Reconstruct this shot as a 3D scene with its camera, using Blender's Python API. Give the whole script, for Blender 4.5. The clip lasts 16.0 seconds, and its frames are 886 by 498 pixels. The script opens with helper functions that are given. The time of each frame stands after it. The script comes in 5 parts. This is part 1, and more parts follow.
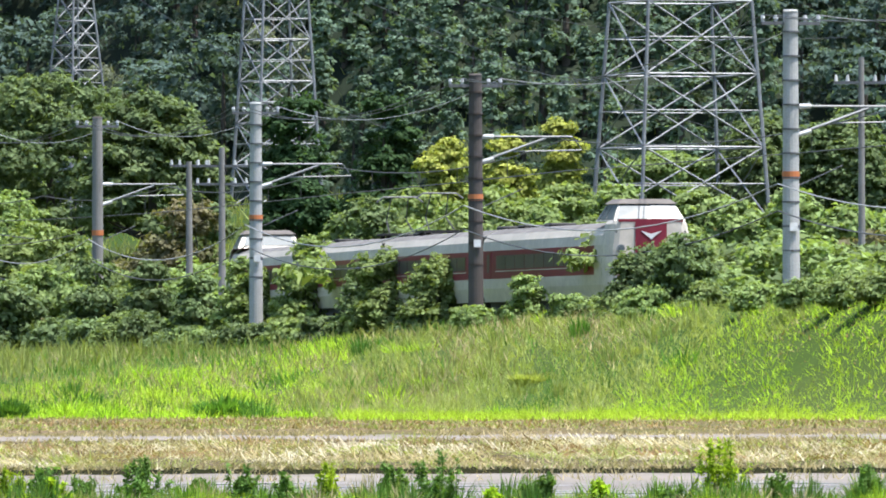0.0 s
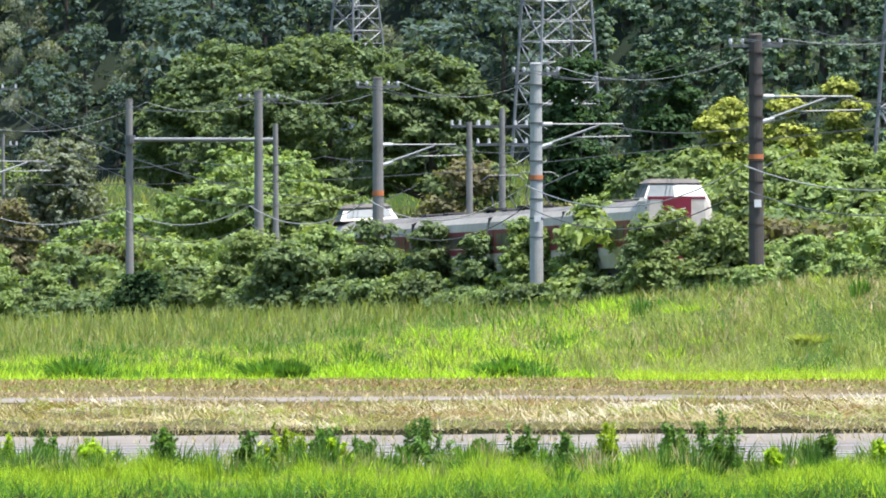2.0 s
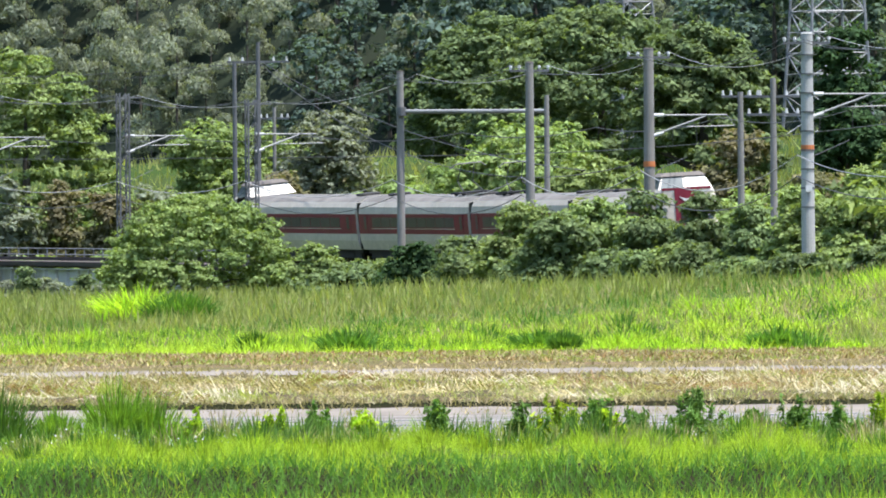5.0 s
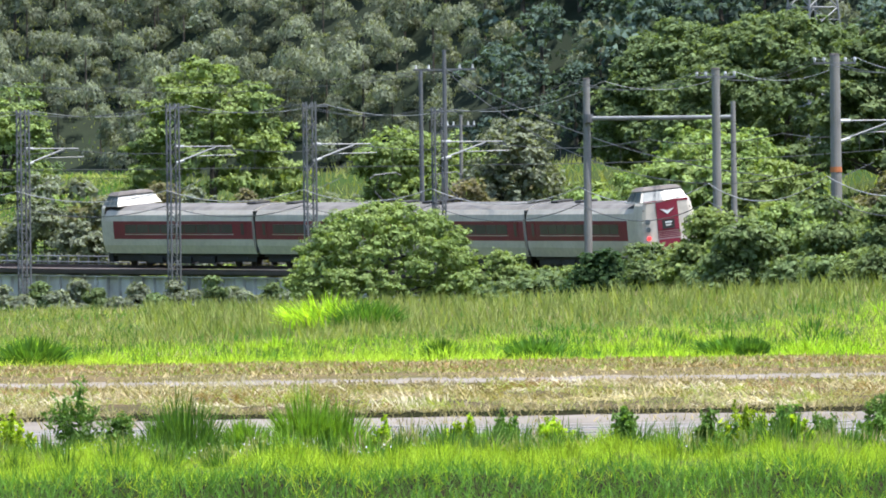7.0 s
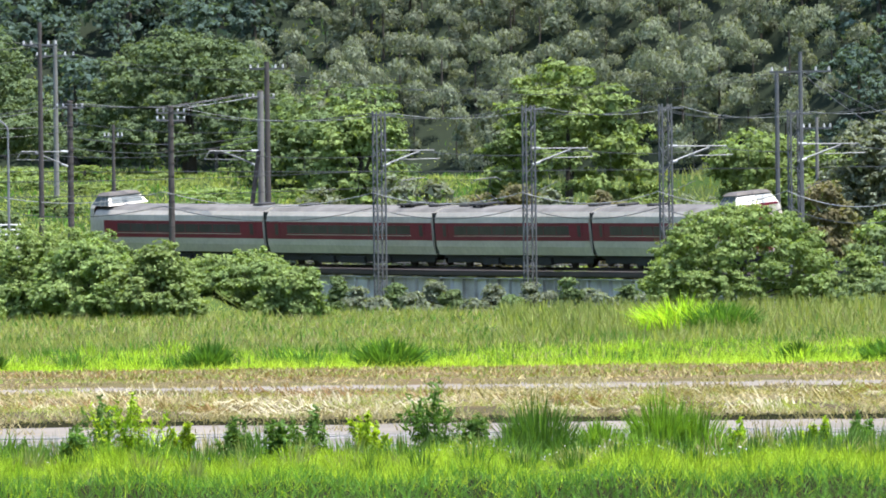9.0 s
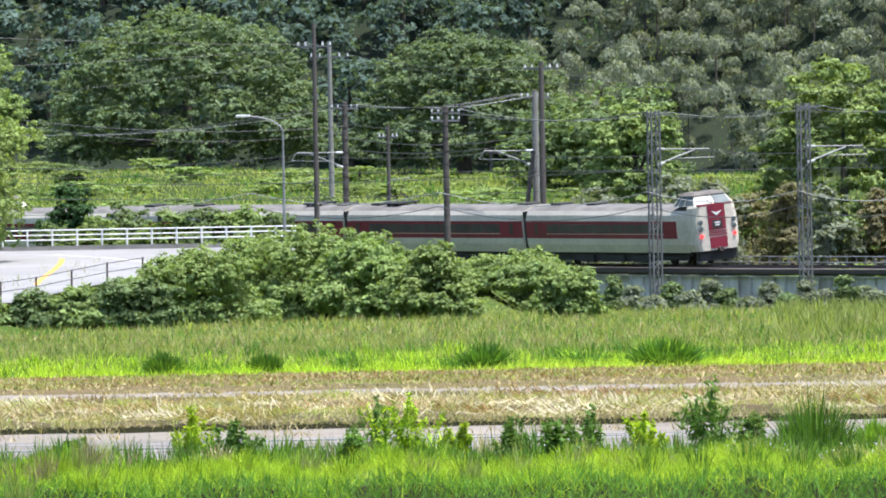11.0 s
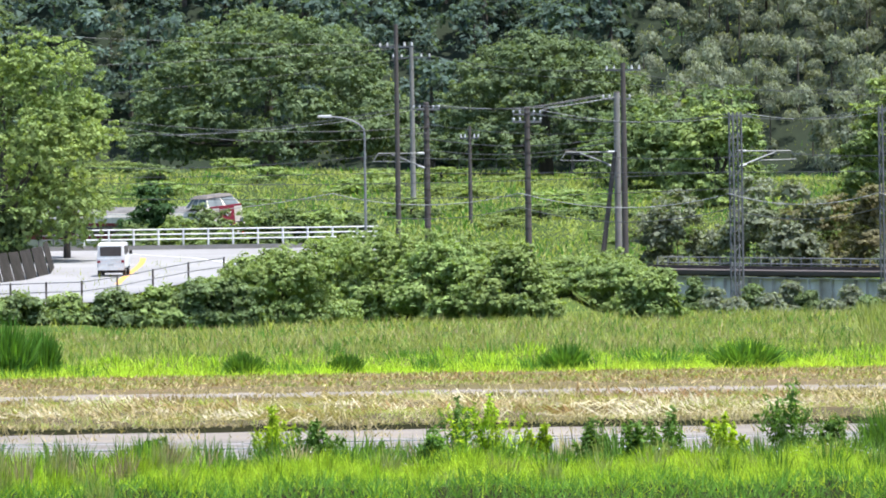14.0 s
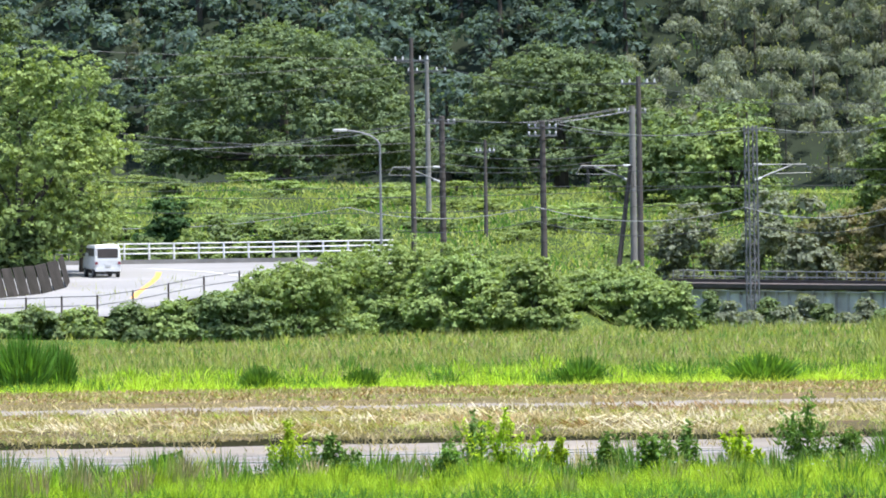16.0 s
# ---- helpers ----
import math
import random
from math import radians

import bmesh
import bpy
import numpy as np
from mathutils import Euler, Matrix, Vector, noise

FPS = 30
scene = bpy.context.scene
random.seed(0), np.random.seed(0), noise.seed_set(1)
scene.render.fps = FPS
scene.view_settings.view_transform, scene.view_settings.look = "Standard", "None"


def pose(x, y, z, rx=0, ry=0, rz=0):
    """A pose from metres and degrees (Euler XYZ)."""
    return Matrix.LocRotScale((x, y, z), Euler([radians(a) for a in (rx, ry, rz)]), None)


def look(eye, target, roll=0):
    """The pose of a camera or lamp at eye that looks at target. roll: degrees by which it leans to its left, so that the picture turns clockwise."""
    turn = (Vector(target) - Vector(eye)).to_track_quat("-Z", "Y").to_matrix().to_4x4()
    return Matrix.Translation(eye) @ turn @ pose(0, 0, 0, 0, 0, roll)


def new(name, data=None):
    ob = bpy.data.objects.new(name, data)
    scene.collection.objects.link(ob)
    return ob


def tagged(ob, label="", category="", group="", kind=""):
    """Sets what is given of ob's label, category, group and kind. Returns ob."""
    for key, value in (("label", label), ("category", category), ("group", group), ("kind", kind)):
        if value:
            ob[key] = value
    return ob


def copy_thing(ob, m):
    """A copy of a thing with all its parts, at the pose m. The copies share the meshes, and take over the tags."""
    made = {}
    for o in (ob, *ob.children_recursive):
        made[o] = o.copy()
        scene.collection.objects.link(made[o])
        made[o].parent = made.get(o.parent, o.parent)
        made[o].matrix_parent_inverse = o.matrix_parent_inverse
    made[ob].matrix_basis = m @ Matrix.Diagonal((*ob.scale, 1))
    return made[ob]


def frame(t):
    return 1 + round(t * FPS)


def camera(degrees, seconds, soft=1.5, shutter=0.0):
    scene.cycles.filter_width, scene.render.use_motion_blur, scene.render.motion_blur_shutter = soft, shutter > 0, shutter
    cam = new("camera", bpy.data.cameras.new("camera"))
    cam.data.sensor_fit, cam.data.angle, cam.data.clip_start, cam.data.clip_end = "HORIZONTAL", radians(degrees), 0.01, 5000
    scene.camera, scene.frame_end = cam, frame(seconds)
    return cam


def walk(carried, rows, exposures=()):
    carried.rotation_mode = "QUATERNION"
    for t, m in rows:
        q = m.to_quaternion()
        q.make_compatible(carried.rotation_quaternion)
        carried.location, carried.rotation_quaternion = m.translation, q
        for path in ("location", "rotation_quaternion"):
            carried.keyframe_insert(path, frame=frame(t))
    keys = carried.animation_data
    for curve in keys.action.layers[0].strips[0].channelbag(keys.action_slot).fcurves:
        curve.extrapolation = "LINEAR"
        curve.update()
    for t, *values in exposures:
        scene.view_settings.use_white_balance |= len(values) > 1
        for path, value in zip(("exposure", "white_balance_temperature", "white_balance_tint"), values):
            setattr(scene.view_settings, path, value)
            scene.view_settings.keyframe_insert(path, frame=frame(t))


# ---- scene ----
F = 20000.0                      # focal length that goes with the lens angle below
EYE = 1.5
TILT = 0.012
cam = camera(2 * math.degrees(math.atan(784 / F)), 16.0, soft=1.85)

# seconds, turn to the left, rise, lean (in thousandths of the focal length)
PAN = [(0, 0, 0, 9.3), (0.5, 149.3, -1.2, 6.2), (1, 287.2, -18, 4.5), (1.5, 416.7, -59.8, 5.2), (2, 496.4, -74.9, 8.5),
       (2.5, 588, -80.1, 10.1), (3, 694.4, -108.5, 8.7), (3.2, 729, -112, 8.3), (5.3, 1028.2, -130.6, 3), (5.5, 1065.3, -131, 2.8),
       (6, 1147.6, -135.1, 3.4), (6.5, 1224.1, -140.2, 1.2), (7, 1308.5, -116.6, -1.7), (7.5, 1405.2, -66.4, -3.1),
       (7.6, 1456, -70.5, -3), (7.9, 1611, -88, -2), (8, 1648.5, -94.9, -1.7), (8.5, 1800.6, -115.7, -2.5), (9, 1937.9, -112.7, 0),
       (9.5, 2061.1, -111.9, -4.6), (10, 2218.6, -103.9, -8.7), (10.2, 2274, -105, -8.8), (12.3, 2522, -117, -3.2),
       (12.5, 2519.8, -116.5, -2.9), (13, 2506.1, -112.6, -0.2), (13.5, 2531, -116.4, -3.5), (14, 2569, -110, -2.5),
       (14.5, 2573, -98.3, -1.5), (15, 2586.3, -96.3, 0.2), (15.5, 2597.9, -90.1, -1.9), (16, 2596.1, -85.6, -3.2)]
rows = []
for t, turn, rise, lean in PAN:
    az, el = -turn / F, (209 + rise + TILT * turn) / F
    target = (math.sin(az) * math.cos(el), math.cos(az) * math.cos(el), EYE + math.sin(el))
    rows.append((t, look((0, 0, EYE), target, math.degrees(lean / 1000 - TILT))))
walk(cam, rows)

# ---- light ----
SUN_EL, SUN_AZ = radians(72), radians(112)      # azimuth from +y towards +x
world = bpy.data.worlds.new("sky")
scene.world = world
world.use_nodes = True
wn = world.node_tree
sky = wn.nodes.new("ShaderNodeTexSky")
sky.sky_type, sky.sun_disc = "NISHITA", False
sky.sun_elevation, sky.sun_rotation = SUN_EL, SUN_AZ
sky.dust_density = 1.0
wn.links.new(sky.outputs[0], wn.nodes["Background"].inputs[0])
wn.nodes["Background"].inputs[1].default_value = 0.15
sun = new("sun", bpy.data.lights.new("sun", "SUN"))
sun.data.energy, sun.data.angle, sun.data.color = 3.7, radians(0.6), (1.0, 0.97, 0.945)
sun_dir = Vector((math.sin(SUN_AZ) * math.cos(SUN_EL), math.cos(SUN_AZ) * math.cos(SUN_EL), math.sin(SUN_EL)))
sun.matrix_world = look(sun_dir * 50, (0, 0, 0))
scene.view_settings.exposure = 1.57


# ---- materials ----
def material(name, colour, rough=0.7, second=None, scale=1.0, metal=0.0, bump=0.0, fine=20.0, island=0.0, per_object=0.0,
             through_leaf=0.0, emit=None, detail=4.0, coords="Object", spec=0.5):
    """A surface with a coarse and a fine variation of its colour, fine relief, and a spread of tone between pieces."""
    m = bpy.data.materials.new(name)
    m.use_nodes = True
    nt = m.node_tree
    n, l = nt.nodes, nt.links
    b = n["Principled BSDF"]
    b.inputs["Roughness"].default_value, b.inputs["Metallic"].default_value = rough, metal
    b.inputs["Specular IOR Level"].default_value = spec
    second = second or tuple(c * 0.7 for c in colour)
    tc = n.new("ShaderNodeTexCoord")
    na, nb = n.new("ShaderNodeTexNoise"), n.new("ShaderNodeTexNoise")
    na.inputs["Scale"].default_value, nb.inputs["Scale"].default_value = scale, fine
    na.inputs["Detail"].default_value = detail
    for q in (na, nb):
        l.new(tc.outputs[coords], q.inputs["Vector"])
    ramp = n.new("ShaderNodeMapRange")
    ramp.inputs["From Min"].default_value, ramp.inputs["From Max"].default_value = 0.35, 0.65
    l.new(na.outputs["Fac"], ramp.inputs["Value"])
    mix = n.new("ShaderNodeMix")
    mix.data_type = "RGBA"
    mix.inputs["A"].default_value, mix.inputs["B"].default_value = (*colour, 1), (*second, 1)
    l.new(ramp.outputs[0], mix.inputs["Factor"])
    hsv = n.new("ShaderNodeHueSaturation")
    l.new(mix.outputs["Result"], hsv.inputs["Color"])
    val = n.new("ShaderNodeMath")
    val.operation = "MULTIPLY_ADD"
    l.new(nb.outputs["Fac"], val.inputs[0])
    val.inputs[1].default_value, val.inputs[2].default_value = 0.5, 0.75
    last = val.outputs[0]
    for amount, node, out in ((island, "ShaderNodeNewGeometry", "Random Per Island"), (per_object, "ShaderNodeObjectInfo", "Random")):
        if amount:
            g = n.new(node)
            mr = n.new("ShaderNodeMapRange")
            mr.inputs["To Min"].default_value, mr.inputs["To Max"].default_value = 1 - amount, 1 + amount
            l.new(g.outputs[out], mr.inputs["Value"])
            mu = n.new("ShaderNodeMath")
            mu.operation = "MULTIPLY"
            l.new(last, mu.inputs[0])
            l.new(mr.outputs[0], mu.inputs[1])
            last = mu.outputs[0]
            hr = n.new("ShaderNodeMapRange")
            hr.inputs["To Min"].default_value, hr.inputs["To Max"].default_value = 0.5 - amount * 0.05, 0.5 + amount * 0.05
            l.new(g.outputs[out], hr.inputs["Value"])
            l.new(hr.outputs[0], hsv.inputs["Hue"])
    l.new(last, hsv.inputs["Value"])
    l.new(hsv.outputs[0], b.inputs["Base Color"])
    if bump:
        bp = n.new("ShaderNodeBump")
        bp.inputs["Strength"].default_value, bp.inputs["Distance"].default_value = bump, 0.03
        l.new(nb.outputs["Fac"], bp.inputs["Height"])
        l.new(bp.outputs[0], b.inputs["Normal"])
    if emit:
        b.inputs["Emission Color"].default_value, b.inputs["Emission Strength"].default_value = (*emit[:3], 1), emit[3]
    if through_leaf:
        tr = n.new("ShaderNodeBsdfTranslucent")
        warm = n.new("ShaderNodeMix")
        warm.data_type, warm.blend_type = "RGBA", "MULTIPLY"
        warm.inputs["Factor"].default_value = 1.0
        warm.inputs["B"].default_value = (1.25, 1.3, 0.5, 1)
        l.new(hsv.outputs[0], warm.inputs["A"])
        l.new(warm.outputs["Result"], tr.inputs["Color"])
        ms = n.new("ShaderNodeMixShader")
        ms.inputs[0].default_value = through_leaf
        l.new(b.outputs[0], ms.inputs[1])
        l.new(tr.outputs[0], ms.inputs[2])
        l.new(ms.outputs[0], n["Material Output"].inputs[0])
    return m


def leafy(name, c, d, scale=0.25, through_leaf=0.4, rough=0.8, spread=0.4):
    return material(name, c, rough, d, scale, island=spread, per_object=0.12, through_leaf=through_leaf, fine=3.0, spec=0.06)


M = {
    "meadow": material("meadow", (0.04, 0.075, 0.014), 0.9, (0.06, 0.075, 0.022), 0.035, fine=1.5, bump=0.6, spec=0.02),
    "rough": material("rough_pasture", (0.028, 0.05, 0.012), 0.9, (0.04, 0.052, 0.017), 0.06, fine=0.8, bump=0.8, spec=0.02),
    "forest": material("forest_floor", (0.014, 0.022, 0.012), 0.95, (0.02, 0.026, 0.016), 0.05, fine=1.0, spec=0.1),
    "mud": material("pale_mud", (0.2, 0.175, 0.145), 0.7, (0.15, 0.13, 0.105), 0.15, fine=2.0, bump=0.3, spec=0.1),
    "straw": material("mown_straw", (0.085, 0.062, 0.036), 0.9, (0.055, 0.052, 0.024), 0.5, fine=4, bump=0.8, spec=0.02),
    "dry": material("dry_grass", (0.12, 0.085, 0.05), 0.9, (0.085, 0.08, 0.032), 0.3, fine=3.0, bump=0.8, spec=0.02),
    "ballast": material("ballast", (0.16, 0.13, 0.11), 0.95, (0.1, 0.08, 0.07), 0.8, fine=12, bump=0.8),
    "leaf": leafy("leaf_green", (0.153, 0.202, 0.0904), (0.112, 0.158, 0.0746)),
    "leaf_light": leafy("leaf_light", (0.224, 0.286, 0.107), (0.168, 0.231, 0.0904)),
    "leaf_dark": leafy("leaf_dark", (0.051, 0.0936, 0.0373), (0.0367, 0.069, 0.0305)),
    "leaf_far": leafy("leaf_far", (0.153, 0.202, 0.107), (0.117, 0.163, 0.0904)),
    # Blue-grey haze of distance is mixed into the next two hillside greens.
    "leaf_hill_haze": leafy("leaf_hill_haze", (0.1, 0.143, 0.118), (0.076, 0.113, 0.099)),
    "leaf_cedar_haze": leafy("leaf_cedar_haze", (0.135, 0.19, 0.132), (0.102, 0.152, 0.106)),
    "bamboo": leafy("bamboo_leaf", (0.205, 0.228, 0.165), (0.152, 0.173, 0.128)),
    "yellow": leafy("yellow_bamboo", (0.337, 0.355, 0.0904), (0.224, 0.286, 0.0678)),
    "brownleaf": leafy("brown_leaf", (0.163, 0.143, 0.0847), (0.133, 0.138, 0.0678)),
    "blade": leafy("grass_blade", (0.33, 0.5, 0.04), (0.36, 0.46, 0.06), 0.06, 0.5, spread=0.5),
    "blade_near": leafy("near_grass", (0.367, 0.473, 0.045), (0.204, 0.335, 0.03), 0.8, 0.5, spread=0.5),
    "blade_pale": leafy("pale_straw", (0.5, 0.45, 0.33), (0.4, 0.36, 0.24), 0.2, 0.25, spread=0.35),
    # Wet edge soil, blackened so the bank face and ditch carry their shade as colour.
    "shaded_soil": material("wet_soil_shade", (0.012, 0.015, 0.007), 0.95, (0.02, 0.018, 0.01), 1.0, bump=0.6, spec=0.0),
    "wet_mud": material("wet_mud", (0.21, 0.185, 0.15), 0.7, (0.15, 0.128, 0.1), 0.4, fine=3, bump=0.3, spec=0.15),
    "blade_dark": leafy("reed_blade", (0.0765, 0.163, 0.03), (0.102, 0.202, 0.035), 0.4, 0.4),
    "blade_reed": leafy("green_reed", (0.2, 0.34, 0.045), (0.13, 0.25, 0.035), 0.8, 0.45, spread=0.5),
    "blade_dry": leafy("dry_blade", (0.35, 0.285, 0.165), (0.26, 0.225, 0.105), 0.2, 0.25, spread=0.5),
    "blade_olive": leafy("olive_blade", (0.3, 0.32, 0.12), (0.23, 0.28, 0.085), 0.05, 0.5, spread=0.35),
    "blade_russet": leafy("russet_blade", (0.27, 0.17, 0.085), (0.19, 0.13, 0.06), 0.2, 0.25, spread=0.4),
    "weed_leaf": leafy("weed_leaf", (0.133, 0.236, 0.0565), (0.0918, 0.167, 0.0452), 0.8, 0.4, spread=0.4),
    "petal": material("white_petal", (0.7, 0.7, 0.66), 0.7),
    "bark": material("bark", (0.07, 0.055, 0.04), 0.9, (0.04, 0.035, 0.028), 1.5, bump=0.6),
    "concrete": material("concrete", (0.21, 0.2, 0.185), 0.85, (0.15, 0.143, 0.13), 0.5, bump=0.2),
    "white_concrete": material("white_concrete", (0.36, 0.36, 0.345), 0.8, (0.28, 0.28, 0.265), 0.4, bump=0.2),
    "dark_concrete": material("dark_concrete", (0.075, 0.063, 0.055), 0.85, (0.05, 0.042, 0.038), 0.5, bump=0.2),
    # Concrete darkened to hold the shade of the trees that overhang the wall.
    "shaded_concrete": material("shaded_concrete", (0.045, 0.04, 0.036), 0.9, (0.028, 0.026, 0.022), 0.9, bump=0.3, spec=0.05),
    "tower": material("tower_steel", (0.22, 0.225, 0.23), 0.6, (0.15, 0.155, 0.16), 0.6, metal=0.3),
    "steel": material("galvanised_steel", (0.22, 0.225, 0.225), 0.6, (0.16, 0.163, 0.163), 0.6, metal=0.3),
    "grey_steel": material("weathered_steel", (0.13, 0.133, 0.137), 0.6, (0.09, 0.09, 0.093), 0.6, metal=0.3),
    "girder": material("girder_paint", (0.5, 0.49, 0.47), 0.65, (0.29, 0.265, 0.235), 0.5, bump=0.1),
    "rust": material("rusty_iron", (0.06, 0.042, 0.034), 0.85, (0.04, 0.03, 0.026), 0.8, bump=0.3),
    "wire": material("wire", (0.06, 0.06, 0.06), 0.6),
    "bright_wire": material("bright_wire", (0.3, 0.3, 0.3), 0.7),
    "porcelain": material("porcelain", (0.5, 0.5, 0.49), 0.3),
    "orange": material("orange_band", (0.5, 0.16, 0.05), 0.7),
    "cream": material("cream_paint", (0.50, 0.448, 0.378), 0.5, (0.42, 0.375, 0.312), 0.4, fine=4),
    "crimson": material("crimson_paint", (0.18, 0.019, 0.034), 0.5, (0.15, 0.017, 0.03), 0.4, fine=4, spec=0.25),
    "roof": material("roof_paint", (0.15, 0.142, 0.132), 0.8, (0.1, 0.094, 0.086), 0.6, fine=3, bump=0.1, spec=0.2),
    "glass": material("train_glass", (0.075, 0.066, 0.062), 0.35, spec=0.1),
    "cab_roof": material("cab_roof_paint", (0.12, 0.105, 0.092), 0.85, (0.08, 0.07, 0.062), 0.8, bump=0.2),
    "glass_cab": material("cab_glass", (0.1, 0.12, 0.125), 0.3, (0.07, 0.088, 0.092), spec=0.15),
    "black": material("underframe", (0.02, 0.019, 0.018), 0.8),
    "white": material("white_paint", (0.6, 0.6, 0.585), 0.5, (0.52, 0.52, 0.505)),
    "red_lamp": material("tail_lamp", (0.6, 0.02, 0.02), 0.3, emit=(1.0, 0.03, 0.03, 1.3)),
    "asphalt": material("asphalt", (0.21, 0.205, 0.2), 0.9, (0.165, 0.16, 0.155), 0.12, fine=6, bump=0.2),
    "line_orange": material("line_orange", (0.75, 0.32, 0.06), 0.8),
    "tyre": material("tyre_rubber", (0.02, 0.02, 0.02), 0.8),
}
wm = bpy.data.materials.new("paddy_water")
wm.use_nodes = True
_nt = wm.node_tree
_b = _nt.nodes["Principled BSDF"]
_c = _nt.nodes.new("ShaderNodeTexCoord")
_n, _s, _u, _k, _r = (_nt.nodes.new("ShaderNode" + k) for k in ("TexNoise", "TexNoise", "Bump", "Mix", "MapRange"))
_n.inputs["Scale"].default_value, _s.inputs["Scale"].default_value, _s.inputs["Detail"].default_value = 2.5, 0.3, 6.0
_u.inputs["Strength"].default_value, _u.inputs["Distance"].default_value = 1.0, 0.12
_b.inputs["Specular IOR Level"].default_value = 0.35
_k.data_type = "RGBA"
_k.inputs["A"].default_value, _k.inputs["B"].default_value = (0.2, 0.18, 0.155, 1), (0.13, 0.11, 0.085, 1)
_r.inputs["From Min"].default_value, _r.inputs["From Max"].default_value = 0.4, 0.54
_q = _nt.nodes.new("ShaderNodeMapRange")
_q.inputs["To Min"].default_value, _q.inputs["To Max"].default_value = 0.2, 0.6
for _x in (_n, _s):
    _nt.links.new(_c.outputs["Object"], _x.inputs["Vector"])
_nt.links.new(_s.outputs["Fac"], _r.inputs["Value"])
_nt.links.new(_r.outputs[0], _k.inputs["Factor"])
_nt.links.new(_r.outputs[0], _q.inputs["Value"])
_nt.links.new(_k.outputs["Result"], _b.inputs["Base Color"])
_nt.links.new(_q.outputs[0], _b.inputs["Roughness"])
_nt.links.new(_n.outputs["Fac"], _u.inputs["Height"])
_nt.links.new(_u.outputs[0], _b.inputs["Normal"])
M["water"] = wm


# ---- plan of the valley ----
def horizon(u):
    return 650 + TILT * (784 - u)


def place(u, r, v=None, z=None):
    """A point from its bearing u, its range r and its rise v or height z."""
    az = (u - 784) / F
    return Vector((r * math.sin(az), r * math.cos(az), (EYE + r * (horizon(u) - v) / F) if v is not None else (z or 0)))


def smooth(a, b, x):
    k = np.clip((x - a) / (b - a), 0, 1)
    return k * k * (3 - 2 * k)


TS = np.arange(-150, 620, 1.0)                       # metres along the line
_q = np.clip(TS, -60, 400) / 200
HEAD = 0.2384 - 0.5505 * _q + 0.9224 * _q ** 2 - 0.2522 * _q ** 3
HEAD = np.where(TS < 50, np.interp(50, TS, HEAD) + 0.0011 * np.clip(50 - TS, 0, 120), HEAD)
TX = np.cumsum(-np.sin(HEAD))
TY = np.cumsum(np.cos(HEAD))
TX += -4.1 - np.interp(60, TS, TX) + 1.45 * np.cos(HEAD)
TY += 417.9 - np.interp(60, TS, TY) + 1.45 * np.sin(HEAD)
TZ = 2.9 + 1.75 * smooth(120, 330, TS) + 0.9 * smooth(250, 370, TS)
CANT = np.radians(6.0) * smooth(70, 200, TS)
TU = 784 + F * np.arctan2(TX, TY)
TR = np.hypot(TX, TY)


def rail(s, side=0.0, up=0.0):
    """A point of the line, side metres to the far side of its middle."""
    h = np.interp(s, TS, HEAD)
    return Vector((np.interp(s, TS, TX) + side * math.cos(h), np.interp(s, TS, TY) + side * math.sin(h), np.interp(s, TS, TZ) + up))


def along(u, side=0.0):
    """How far along the line the bearing u meets it, side metres off its middle."""
    x, y = TX + side * np.cos(HEAD), TY + side * np.sin(HEAD)
    w = 784 + F * np.arctan2(x, y)
    return float(np.interp(-u, -w, TS))


def track_range(u):
    return np.interp(-u, -TU, TR)


def m_wide(px, r):
    return px * r / F


def near_line(u, back):
    return float(track_range(u)) + back


def lumps(u, r, f):
    """An uneven rise and fall over bearing and range, about 0 to 1."""
    k = np.sin(u * f + 2.3 * np.sin(u * f * 0.31 + r * 0.09)) + 0.8 * np.sin(u * f * 2.3 + r * 0.21 + 1.7 * np.sin(u * f * 0.83)) + 0.6 * np.sin(u * f * 0.41 - r * 0.13 + 1.0)
    return np.clip(0.5 + k * 0.24, 0, 1)


ROAD_FAR = 643.0


def meadow_start(u):
    return np.interp(u, [-2600, 500, 1000, 1568], [326, 326, 318, 298])


def road_z(r):
    return 3.51 + 0.0347 * (r - 575)


def road_edge(u):
    return np.interp(u, [-3000, -2400, -2195, -1900], [543, 553, 589, 606])


